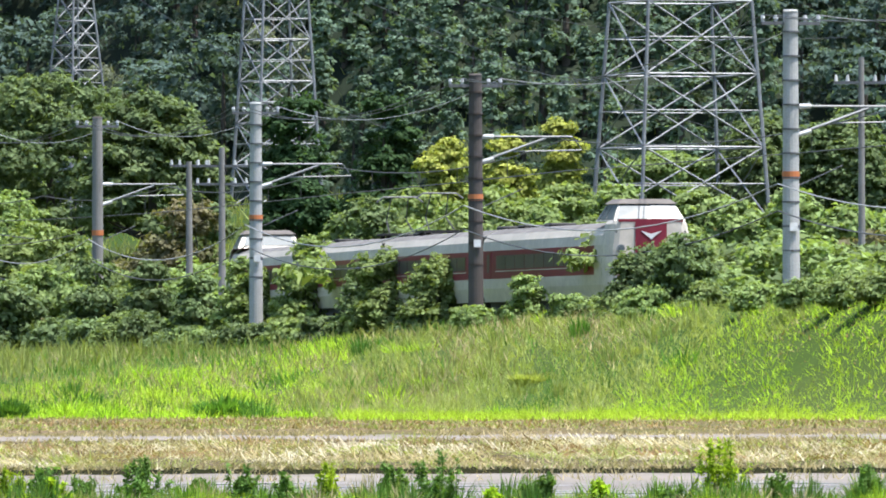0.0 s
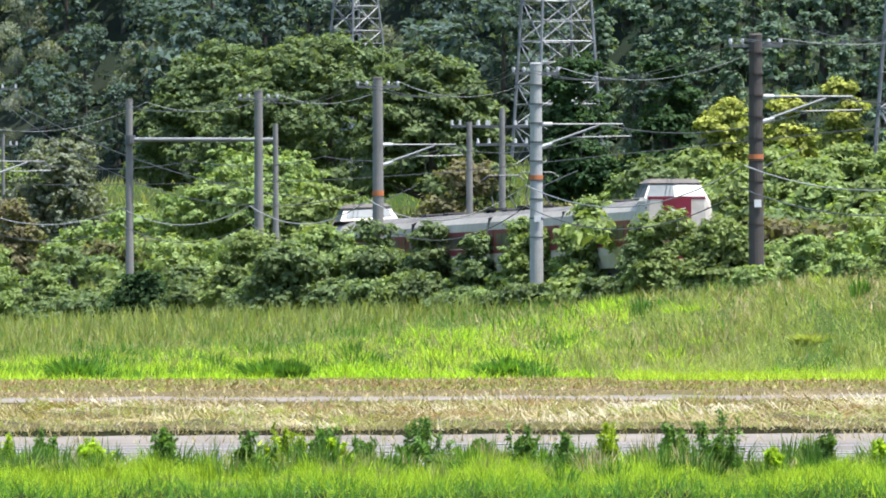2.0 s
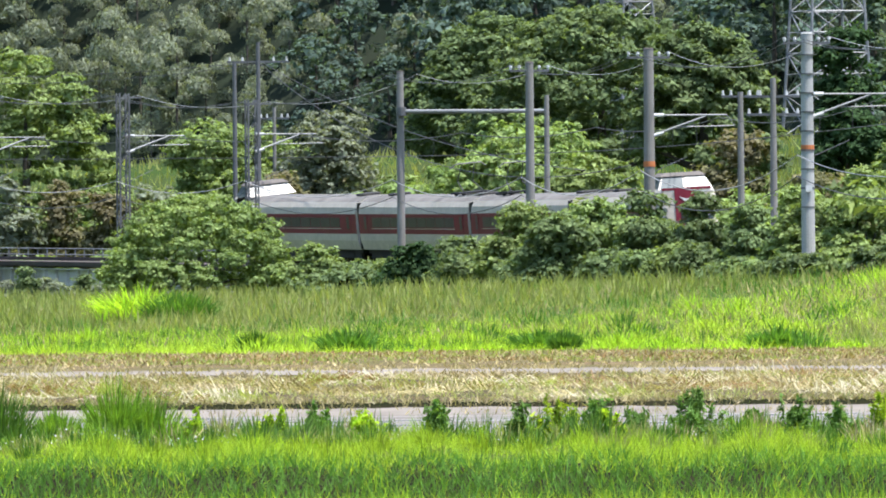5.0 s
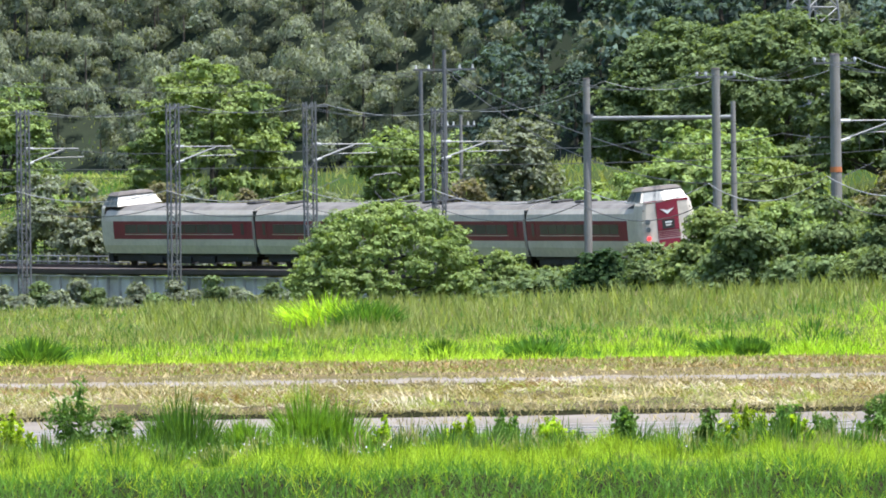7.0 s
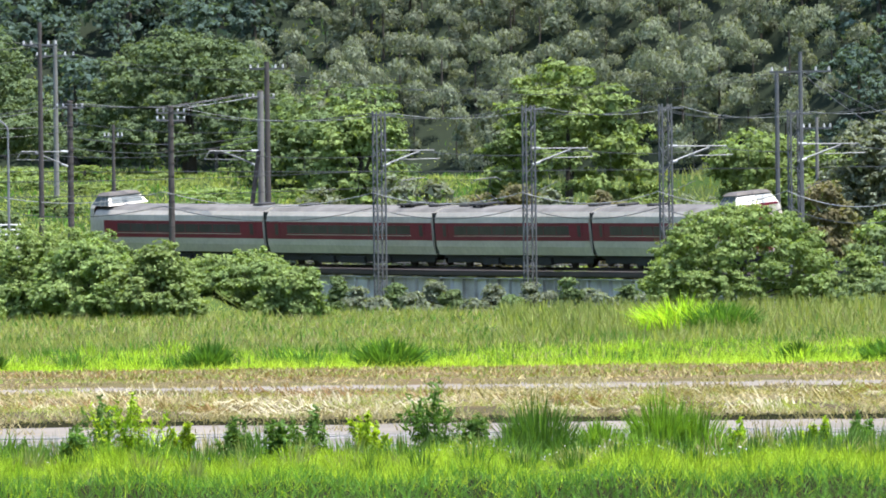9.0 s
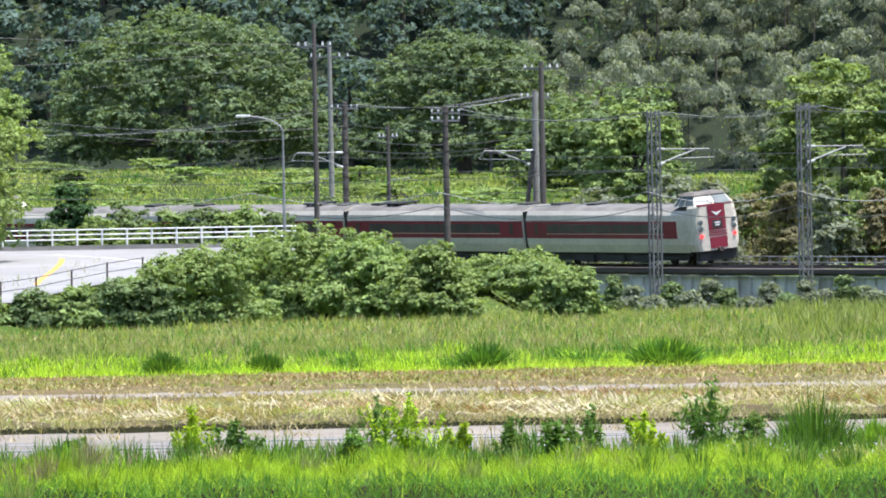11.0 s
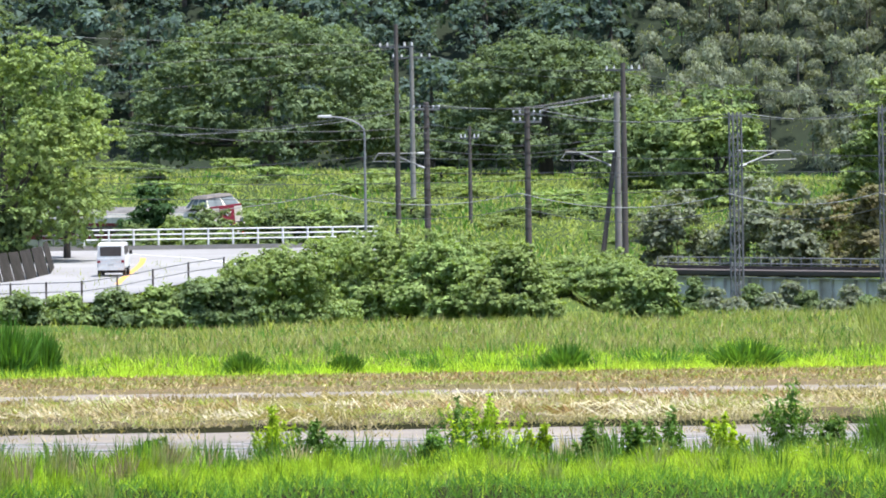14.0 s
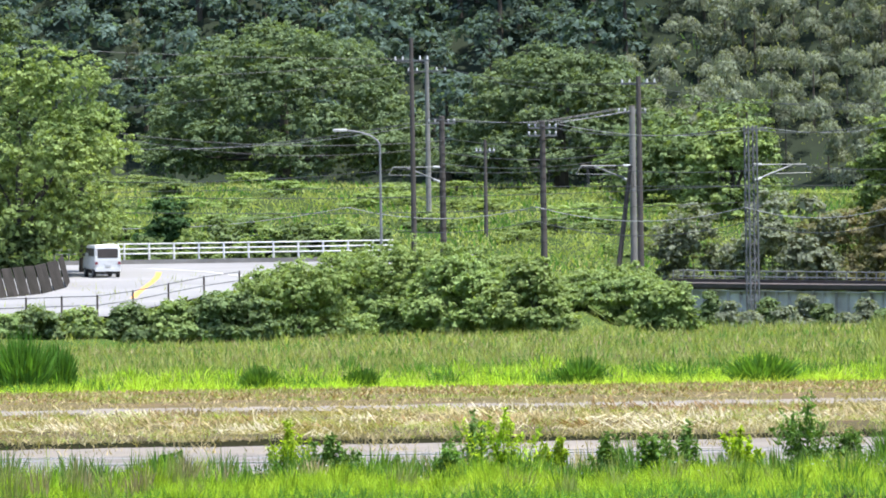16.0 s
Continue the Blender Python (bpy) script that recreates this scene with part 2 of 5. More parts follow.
def ground_z(x, y):
    x, y = np.asarray(x, float), np.asarray(y, float)
    az = np.arctan2(x, y)
    u, r = 784 + F * az, np.hypot(x, y)
    uc = np.clip(u, -4000, 1650)
    rt = track_range(uc)
    zr = np.interp(-uc, -TU, TZ)
    top = np.interp(uc, [-2600, -1500, -500, -200, 400, 784, 1050, 1568], [1.7, 1.6, 1.6, 1.95, 2.2, 2.7, 3.0, 3.4])
    near = rt - np.interp(uc, [-1500, -400, 784], [60, 40, 18])
    z = top * smooth(meadow_start(uc), near, r) ** 1.3
    bank = smooth(-430, -380, uc) + 1 - smooth(-1560, -1490, uc)
    zb = bank * (zr - 0.62) + (1 - bank) * 1.5
    z = z + (zb - z) * smooth(near, rt - 4, r)
    rise = np.interp(uc, [-2600, -1000, 784], [7.5, 7.0, 9.0])
    base = np.interp(uc, [-2600, -1000, 784], [850, 820, 720])
    z = z + (zr + rise - z) * smooth(rt + 3.5, base - 20, r) ** np.interp(uc, [-1600, -1000], [0.8, 1.0])
    z = z + 0.55 * np.clip(r - base, 0, 620)
    # banks between the paddies
    z = z + 0.08 * smooth(252, 256, r) * (1 - smooth(308, 326, r)) + 0.13 * smooth(151, 153, r) * (1 - smooth(185, 225, r))
    # the near bank's face and the ditch before it
    z = z - 0.15 * (1 - smooth(91, 93, r)) - 0.36 * smooth(91, 93, r) * (1 - smooth(101.5, 104.5, r)) + 0.05 * np.sin(u * 0.021) * smooth(103, 105, r) * (1 - smooth(121, 125, r))
    # raked ridges of the mown bank
    z = z + smooth(155, 160, r) * (1 - smooth(200, 215, r)) * 0.13 * (lumps(u, r * 1.7, 0.017) - 0.4)
    # the road's bed
    onroad = (1 - smooth(-1900, -1850, uc)) * smooth(road_edge(uc) - 22, road_edge(uc) - 1, r) * (1 - smooth(ROAD_FAR, ROAD_FAR + 8, r))
    z = z + (road_z(r) - 0.3 - z) * onroad
    return z


def gz(x, y):
    return float(ground_z(x, y))


# ---- mesh helpers ----
def part(name, bm, mat, parent=None, label="", flat=False):
    """Links a bmesh as one mesh object under a thing or a part."""
    me = bpy.data.meshes.new(name)
    bm.to_mesh(me)
    bm.free()
    ob = new(name, me)
    for one in (mat if isinstance(mat, (list, tuple)) else [mat]):
        me.materials.append(one)
    if not flat:
        for p in me.polygons:
            p.use_smooth = False
    if parent:
        ob.parent = parent
    if label:
        ob["label"] = label
    return ob


def thing(name, at, label, category, group="", kind=""):
    ob = new(name)
    ob.matrix_world = at if isinstance(at, Matrix) else Matrix.Translation(at)
    return tagged(ob, label, category, group, kind)


def box(bm, x0, x1, y0, y1, z0, z1):
    vs = [bm.verts.new((x, y, z)) for x in (x0, x1) for y in (y0, y1) for z in (z0, z1)]
    for f in ((0, 1, 3, 2), (4, 6, 7, 5), (0, 4, 5, 1), (2, 3, 7, 6), (0, 2, 6, 4), (1, 5, 7, 3)):
        bm.faces.new([vs[i] for i in f])
    return bm


def tube(bm, a, b, r0, r1=None, n=8, cap=True):
    """A tapered round bar from a to b."""
    a, b = Vector(a), Vector(b)
    r1 = r0 if r1 is None else r1
    q = (b - a).to_track_quat("Z", "Y")
    rings = []
    for c, r in ((a, r0), (b, r1)):
        rings.append([bm.verts.new(c + q @ Vector((r * math.cos(2 * math.pi * i / n), r * math.sin(2 * math.pi * i / n), 0))) for i in range(n)])
    for i in range(n):
        bm.faces.new((rings[0][i], rings[0][(i + 1) % n], rings[1][(i + 1) % n], rings[1][i]))
    if cap:
        bm.faces.new(rings[0][::-1])
        bm.faces.new(rings[1])
    return bm


def sweep(bm, pts, r, n=5):
    pts = [Vector(p) for p in pts]
    rings = []
    for i, p in enumerate(pts):
        q = (pts[min(i + 1, len(pts) - 1)] - pts[max(i - 1, 0)]).to_track_quat("Z", "Y")
        rings.append([bm.verts.new(p + q @ Vector((r * math.cos(2 * math.pi * k / n), r * math.sin(2 * math.pi * k / n), 0))) for k in range(n)])
    for p, q in zip(rings[:-1], rings[1:]):
        for k in range(n):
            bm.faces.new((p[k], p[(k + 1) % n], q[(k + 1) % n], q[k]))
    bm.faces.new(rings[0][::-1])
    bm.faces.new(rings[-1])
    return bm


def quads(name, V, mat, parent=None, per=4):
    """A mesh of loose faces from an array (n, per, 3)."""
    V = np.ascontiguousarray(V, dtype=np.float32)
    n = len(V)
    me = bpy.data.meshes.new(name)
    me.vertices.add(n * per)
    me.vertices.foreach_set("co", V.reshape(-1))
    me.loops.add(n * per)
    me.loops.foreach_set("vertex_index", np.arange(n * per, dtype=np.int32))
    me.polygons.add(n)
    me.polygons.foreach_set("loop_start", np.arange(0, n * per, per, dtype=np.int32))
    me.update(calc_edges=True)
    me.materials.append(mat)
    ob = new(name, me)
    if parent:
        ob.parent = parent
    return ob


rng = np.random.default_rng(7)


# ---- ground, one sheet ----
def build_ground():
    az = np.concatenate([np.linspace(-math.pi, -0.24, 40), np.arange(-0.235, 0.07, 0.0025), np.linspace(0.08, math.pi, 40)])
    r = np.concatenate([[0.02, 20, 50, 70], np.arange(80, 128, 1.0), np.arange(128, 156, 3.0), np.arange(156, 230, 1.5), np.arange(230, 340, 3.0), np.arange(340, 900, 5.0), np.arange(920, 1600, 40), [2000, 3000, 4800]])
    A, R = np.meshgrid(az, r, indexing="ij")
    X, Y = R * np.sin(A), R * np.cos(A)
    Z = ground_z(X, Y)
    jit = np.random.default_rng(3).normal(0, 1, Z.shape)
    Z = Z + jit * np.where(R > 326, 0.03, np.where(R < 260, 0.006, 0.02))
    inwater = ((R > 128) & (R < 151)) | ((R > 233) & (R < 250))
    Z = np.where(inwater, -0.12, Z)
    nr = len(r)
    verts = np.stack([X, Y, Z], -1).reshape(-1, 3).tolist()
    faces, mats = [], []
    for i in range(len(az) - 1):
        for j in range(nr - 1):
            a = i * nr + j
            faces.append((a, a + 1, a + nr + 1, a + nr))
            rm, um = (r[j] + r[j + 1]) / 2, 784 + F * az[i]
            base = np.interp(um, [-2600, -1000, 784], [850, 820, 720])
            # slot 6: shade of bank face, ditch and undercut water edge, as colour
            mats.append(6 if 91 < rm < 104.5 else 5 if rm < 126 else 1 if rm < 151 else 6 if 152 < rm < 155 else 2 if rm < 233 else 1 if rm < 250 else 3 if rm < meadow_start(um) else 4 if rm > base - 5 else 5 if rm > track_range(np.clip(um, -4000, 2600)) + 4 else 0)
    me = bpy.data.meshes.new("ground")
    me.from_pydata(verts, [], faces)
    for k in ("meadow", "mud", "straw", "dry", "forest", "rough", "shaded_soil"):
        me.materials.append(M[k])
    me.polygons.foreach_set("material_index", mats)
    me.polygons.foreach_set("use_smooth", [True] * len(faces))
    return tagged(new("ground", me), "green meadow and paddy banks rising to a wooded hillside", "ground", kind="structure")


build_ground()


def ring_sheet(name, r0, r1, z, mat, label):
    az = np.arange(-0.24, 0.08, 0.005)
    bm = bmesh.new()
    pairs = [[bm.verts.new((r * math.sin(a), r * math.cos(a), z)) for r in (r0, r1)] for a in az]
    for p, q in zip(pairs[:-1], pairs[1:]):
        bm.faces.new((p[0], p[1], q[1], q[0]))
    return tagged(part(name, bm, mat), label, "water", kind="structure")


ring_sheet("water", 127.0, 152.0, -0.03, M["water"], "shallow muddy water of a flooded rice paddy")
ring_sheet("paddy_mud", 232.0, 250.5, -0.03, M["wet_mud"], "wet brown mud of a narrow far paddy")


# ---- railway ----
def ribbon(name, s0, s1, step, offs, mat, label="", cat="", kind="structure", parent=None):
    """A profile (side, up) carried along the line, closed."""
    bm = bmesh.new()
    rings = []
    for s in np.arange(s0, s1 + 0.01, step):
        rings.append([bm.verts.new(rail(s, a, b)) for a, b in offs])
    n = len(offs)
    for p, q in zip(rings[:-1], rings[1:]):
        for i in range(n):
            bm.faces.new((p[i], p[(i + 1) % n], q[(i + 1) % n], q[i]))
    bm.faces.new(rings[0][::-1])
    bm.faces.new(rings[-1])
    ob = part(name, bm, mat, parent)
    return tagged(ob, label, cat, kind=kind) if label else ob


S_B0, S_B1 = along(-455), along(-1475)          # the bridge's two ends
for a, b in ((-140, S_B0), (S_B1, 560)):
    ribbon("railway_bed", a, b, 5, [(-2.6, -0.75), (-1.7, -0.2), (1.7, -0.2), (2.6, -0.75)], M["ballast"],
           "brown stone ballast of a single railway line", "track bed")
for side in (-0.56, 0.56):
    ribbon("rail", -140, 560, 5, [(side - 0.035, -0.15), (side - 0.035, 0), (side + 0.035, 0), (side + 0.035, -0.15)], M["rust"],
           "rusty steel running rail", "rail")


def bridge():
    th = thing("railway_bridge", rail((S_B0 + S_B1) / 2, 0, -2.4), "grey-painted plate girder railway bridge with ribbed webs", "bridge")
    inv = th.matrix_world.inverted()

    def keep(ob):
        ob.parent = th
        ob.matrix_parent_inverse = inv
        return ob
    keep(ribbon("girder", S_B0, S_B1, 2, [(-1.55, -2.0), (-1.55, -0.62), (-1.45, -0.62), (-1.45, -2.0)], M["girder"]))
    keep(ribbon("girder", S_B0, S_B1, 2, [(1.45, -2.0), (1.45, -0.62), (1.55, -0.62), (1.55, -2.0)], M["girder"]))
    for z in (-2.06, -0.62):
        keep(ribbon("flange", S_B0, S_B1, 2, [(-1.75, z), (-1.75, z + 0.06), (-1.3, z + 0.06), (-1.3, z)], M["girder"], ))
    keep(ribbon("deck", S_B0, S_B1, 2, [(-1.62, -0.5), (-1.62, -0.22), (2.6, -0.22), (2.6, -0.5)], M["rust"]))
    keep(ribbon("pipe", S_B0 - 2, S_B1 + 2, 2, [(-1.84, -0.42), (-1.84, -0.2), (-1.65, -0.2), (-1.65, -0.42)], M["rust"]))
    # stiffening ribs of the near web
    s, k = S_B0 + 0.5, 0
    while s < S_B1 - 0.4:
        bm = bmesh.new()
        a = rail(s, -1.72, -2.0)
        h = float(np.interp(s, TS, HEAD))
        bm.from_mesh(RIB)
        bm.transform(Matrix.Translation(a) @ Matrix.Rotation(h, 4, "Z"))
        ob = keep(part("rib", bm, M["girder"]))
        s += 1.55
        k += 1
    # hand rail on the far side, posts and bars
    s = S_B0
    while s < S_B1:
        bm = tube(bmesh.new(), rail(s, 2.4, -0.25), rail(s, 2.4, 0.42), 0.035, n=5)
        keep(part("rail_post", bm, M["steel"]))
        s += 1.25
    for z in (0.1, 0.42):
        bm = sweep(bmesh.new(), [rail(x, 2.4, z) for x in np.arange(S_B0, S_B1, 3)], 0.03)
        keep(part("handrail", bm, M["steel"]))
    for s in (S_B0 + 0.2, (2 * S_B0 + S_B1) / 3, (S_B0 + 2 * S_B1) / 3, S_B1 - 0.2):
        h = float(np.interp(s, TS, HEAD))
        bm = box(bmesh.new(), -1.9, 1.9, -0.8, 0.8, -6, -2.06)
        bmesh.ops.bevel(bm, geom=bm.edges[:], offset=0.06, affect="EDGES")
        bm.transform(Matrix.Translation(rail(s)) @ Matrix.Rotation(h, 4, "Z"))
        keep(part("pier", bm, M["dark_concrete"]))


RIB = bpy.data.meshes.new("rib")
_bm = box(bmesh.new(), 0, 0.17, -0.03, 0.03, 0.02, 1.37)
_bm.to_mesh(RIB)
_bm.free()
bridge()


# ---- train ----
CAR = 21.3
PROFILE = [(1.30, 0.80), (1.43, 1.25), (1.45, 1.58), (1.45, 2.05), (1.43, 2.53), (1.36, 2.85), (1.22, 3.08), (0.85, 3.24), (0.4, 3.3)]


def skin(bm, x0, x1, prof, both=True):
    """Side plates between two x along a profile, on both sides."""
    for sg in (-1, 1):
        rows_ = [[bm.verts.new((x, sg * y, z)) for y, z in prof] for x in (x0, x1)]
        for i in range(len(prof) - 1):
            bm.faces.new((rows_[0][i], rows_[0][i + 1], rows_[1][i + 1], rows_[1][i]))
    return bm


def one_skin(bm, x0, x1, prof, sg):
    rows_ = [[bm.verts.new((x, sg * y, z)) for y, z in prof] for x in (x0, x1)]
    for i in range(len(prof) - 1):
        bm.faces.new((rows_[0][i], rows_[0][i + 1], rows_[1][i + 1], rows_[1][i]))
    return bm


def bogie(car, x):
    bg = part("bogie", box(box(bmesh.new(), x - 1.5, x + 1.5, -1.15, -0.95, 0.42, 0.72), x - 1.5, x + 1.5, 0.95, 1.15, 0.42, 0.72), M["black"], car)
    for dx in (-1.05, 1.05):
        bm = bmesh.new()
        tube(bm, (x + dx, -0.62, 0.43), (x + dx, -0.5, 0.43), 0.43, n=16)
        tube(bm, (x + dx, 0.5, 0.43), (x + dx, 0.62, 0.43), 0.43, n=16)
        tube(bm, (x + dx, -0.6, 0.43), (x + dx, 0.6, 0.43), 0.08, n=8)
        part("wheel", bm, M["rust"], bg)


def nose(car, x, d):
    """The driving end at x, that looks towards d (+1 or -1) along the car."""
    R = lambda k: x + d * k
    # rounded front shell: plan sections that narrow and curl round to the face
    secs = [(0.0, 1.0), (0.35, 0.985), (0.62, 0.94), (0.80, 0.86), (0.88, 0.74)]
    outline = [(1.30, 0.85), (1.43, 1.25), (1.45, 1.9), (1.43, 2.53), (1.38, 2.9), (1.32, 3.2), (1.24, 3.32)]
    bm = bmesh.new()
    rings = []
    for k, w in secs:
        pts = [(-y * w, z) for y, z in outline] + [(y * w, z) for y, z in outline[::-1]]
        rings.append([bm.verts.new((R(k), y, z)) for y, z in pts])
    for p, q in zip(rings[:-1], rings[1:]):
        for i in range(len(p) - 1):
            bm.faces.new((p[i], p[i + 1], q[i + 1], q[i]))
    bm.faces.new(rings[-1])
    bmesh.ops.recalc_face_normals(bm, faces=bm.faces[:])
    shell = part("front_shell", bm, M["cream"], car, "cream rounded driving end")
    # crimson panel with chevron, sign and stripes
    f = 0.885
    bm = box(bmesh.new(), min(R(f), R(f + 0.03)), max(R(f), R(f + 0.03)), -0.52, 0.52, 1.95, 3.3)
    panel = part("front_panel", bm, M["crimson"], car, "crimson centre panel")
    for z in (1.88, 1.80, 1.72, 1.64):
        part("stripe", box(bmesh.new(), min(R(f), R(f + 0.02)), max(R(f), R(f + 0.02)), -0.54, 0.54, z - 0.022, z + 0.022), M["crimson"], panel)
    part("skirt_panel", box(bmesh.new(), min(R(f), R(f + 0.02)), max(R(f), R(f + 0.02)), -0.52, 0.52, 0.95, 1.55), M["crimson"], panel)
    bm = bmesh.new()
    for pts in (((-0.34, 2.98), (0, 2.88), (0, 2.70)), ((0.34, 2.98), (0, 2.70), (0, 2.88))):
        a = [bm.verts.new((R(f + 0.034), y, z)) for y, z in pts]
        b = [bm.verts.new((R(f + 0.05), y, z)) for y, z in pts]
        bm.faces.new(a)
        bm.faces.new(b)
        for i in range(3):
            bm.faces.new((a[i], a[(i + 1) % 3], b[(i + 1) % 3], b[i]))
    part("chevron", bm, M["white"], panel, "white winged chevron")
    sign = part("sign_box", box(bmesh.new(), min(R(f + .03), R(f + 0.045)), max(R(f + .03), R(f + 0.045)), -0.30, 0.30, 2.03, 2.46), M["black"], panel, "dark destination sign")
    for z, y0, y1 in ((2.33, -0.16, 0.16), (2.20, -0.13, 0.13)):
        part("sign_line", box(bmesh.new(), min(R(f + .045), R(f + 0.055)), max(R(f + .045), R(f + 0.055)), y0, y1, z - 0.04, z + 0.04), M["white"], sign)
    # lamps
    for y in (-1.0, 1.0):
        for z, mat, nm in ((2.42, "steel", "headlight"), (2.06, "steel", "headlight"), (1.65, "red_lamp", "tail_lamp")):
            xa = 0.865
            ring = part(nm, tube(bmesh.new(), (R(xa), y, z), (R(xa + 0.09), y, z), 0.13 if nm == "headlight" else 0.09, n=14), M[mat], car,
                        "glowing red tail lamp" if nm == "tail_lamp" else "round headlight in a steel ring")
            if nm == "headlight":
                part("lens", tube(bmesh.new(), (R(xa + 0.085), y, z), (R(xa + 0.1), y, z), 0.1, n=14), M["glass_cab"], ring)
        part("marker", box(bmesh.new(), min(R(0.8), R(0.84)), max(R(0.8), R(0.84)), y - 0.16, y + 0.16, 2.92, 2.98), M["roof"], car)
    # raised cab: crimson sill, glass house, roof
    part("cab_sill", box(bmesh.new(), min(R(0.2), R(0.89)), max(R(0.2), R(0.89)), -1.06, 1.06, 3.27, 3.36), M["crimson"], car)

    def cabring(z, w, x0, x1):
        return [(R(x0), -w, z), (R(x0), w, z), (R(x1), w * 0.92, z), (R(x1 + 0.06), 0, z), (R(x1), -w * 0.92, z)]
    bm = bmesh.new()
    lo = [bm.verts.new(p) for p in cabring(3.3, 1.28, -1.75, 0.7)]
    hi = [bm.verts.new(p) for p in cabring(3.86, 1.0, -1.25, 0.22)]
    for i in range(5):
        bm.faces.new((lo[i], lo[(i + 1) % 5], hi[(i + 1) % 5], hi[i]))
    bm.faces.new(hi)
    cab = part("cab", bm, M["cream"], car, "raised driver's cab with wrap-round windows")

    def pane(i, j, a, b, c0, c1, nm="cab_window"):
        """A window on the face between ring corners i and j."""
        L0, L1 = [Vector(p) for p in cabring(3.3, 1.28, -1.75, 0.7)], [Vector(p) for p in cabring(3.86, 1.0, -1.25, 0.22)]
        q = []
        for t, h in ((a, c0), (b, c0), (b, c1), (a, c1)):
            q.append((L0[i].lerp(L0[j], t)).lerp(L1[i].lerp(L1[j], t), h))
        nrm = (q[1] - q[0]).cross(q[3] - q[0]).normalized()
        mid = sum(q, Vector()) / 4
        if nrm.dot(mid - Vector((R(-0.5), 0, 3.55))) < 0:
            nrm = -nrm
        bm = bmesh.new()
        A = [bm.verts.new(p + nrm * 0.004) for p in q]
        B = [bm.verts.new(p + nrm * 0.02) for p in q]
        bm.faces.new(B)
        for k in range(4):
            bm.faces.new((A[k], A[(k + 1) % 4], B[(k + 1) % 4], B[k]))
        bmesh.ops.recalc_face_normals(bm, faces=bm.faces[:])
        part(nm, bm, M["glass_cab"], cab, "pale reflecting cab glass")
    pane(2, 3, 0.06, 0.94, 0.1, 0.94)
    pane(3, 4, 0.06, 0.94, 0.1, 0.94)
    pane(0, 1, 0.08, 0.92, 0.2, 0.86)
    for i, j in ((1, 2), (4, 0)):
        pane(i, j, 0.06, 0.2, 0.1, 0.92)
        pane(i, j, 0.26, 0.5, 0.1, 0.92)
        pane(i, j, 0.56, 0.95, 0.1, 0.92)
    bm = bmesh.new()
    lo = [bm.verts.new(p) for p in cabring(3.861, 1.07, -1.38, 0.32)]
    hi = [bm.verts.new(p) for p in cabring(4.02, 0.85, -1.1, 0.1)]
    for i in range(5):
        bm.faces.new((lo[i], lo[(i + 1) % 5], hi[(i + 1) % 5], hi[i]))
    bm.faces.new(hi)
    bm.faces.new(lo[::-1])
    part("cab_roof", bm, M["cab_roof"], car, "weathered grey-brown cab roof")
    for y in (-0.5, 0.5):
        bm = tube(bmesh.new(), (R(0.56), y - 0.25, 3.4), (R(0.42), y + 0.2, 3.47), 0.018, n=4)
        part("wiper", bm, M["black"], cab)
    # coupler, plough
    part("snow_plough", box(bmesh.new(), min(R(0.1), R(0.7)), max(R(0.1), R(0.7)), -1.1, 1.1, 0.3, 0.84), M["black"], car)
    part("coupler", tube(bmesh.new(), (R(0.6), 0, 0.88), (R(1.15), 0, 0.88), 0.13), M["rust"], car)
    return shell


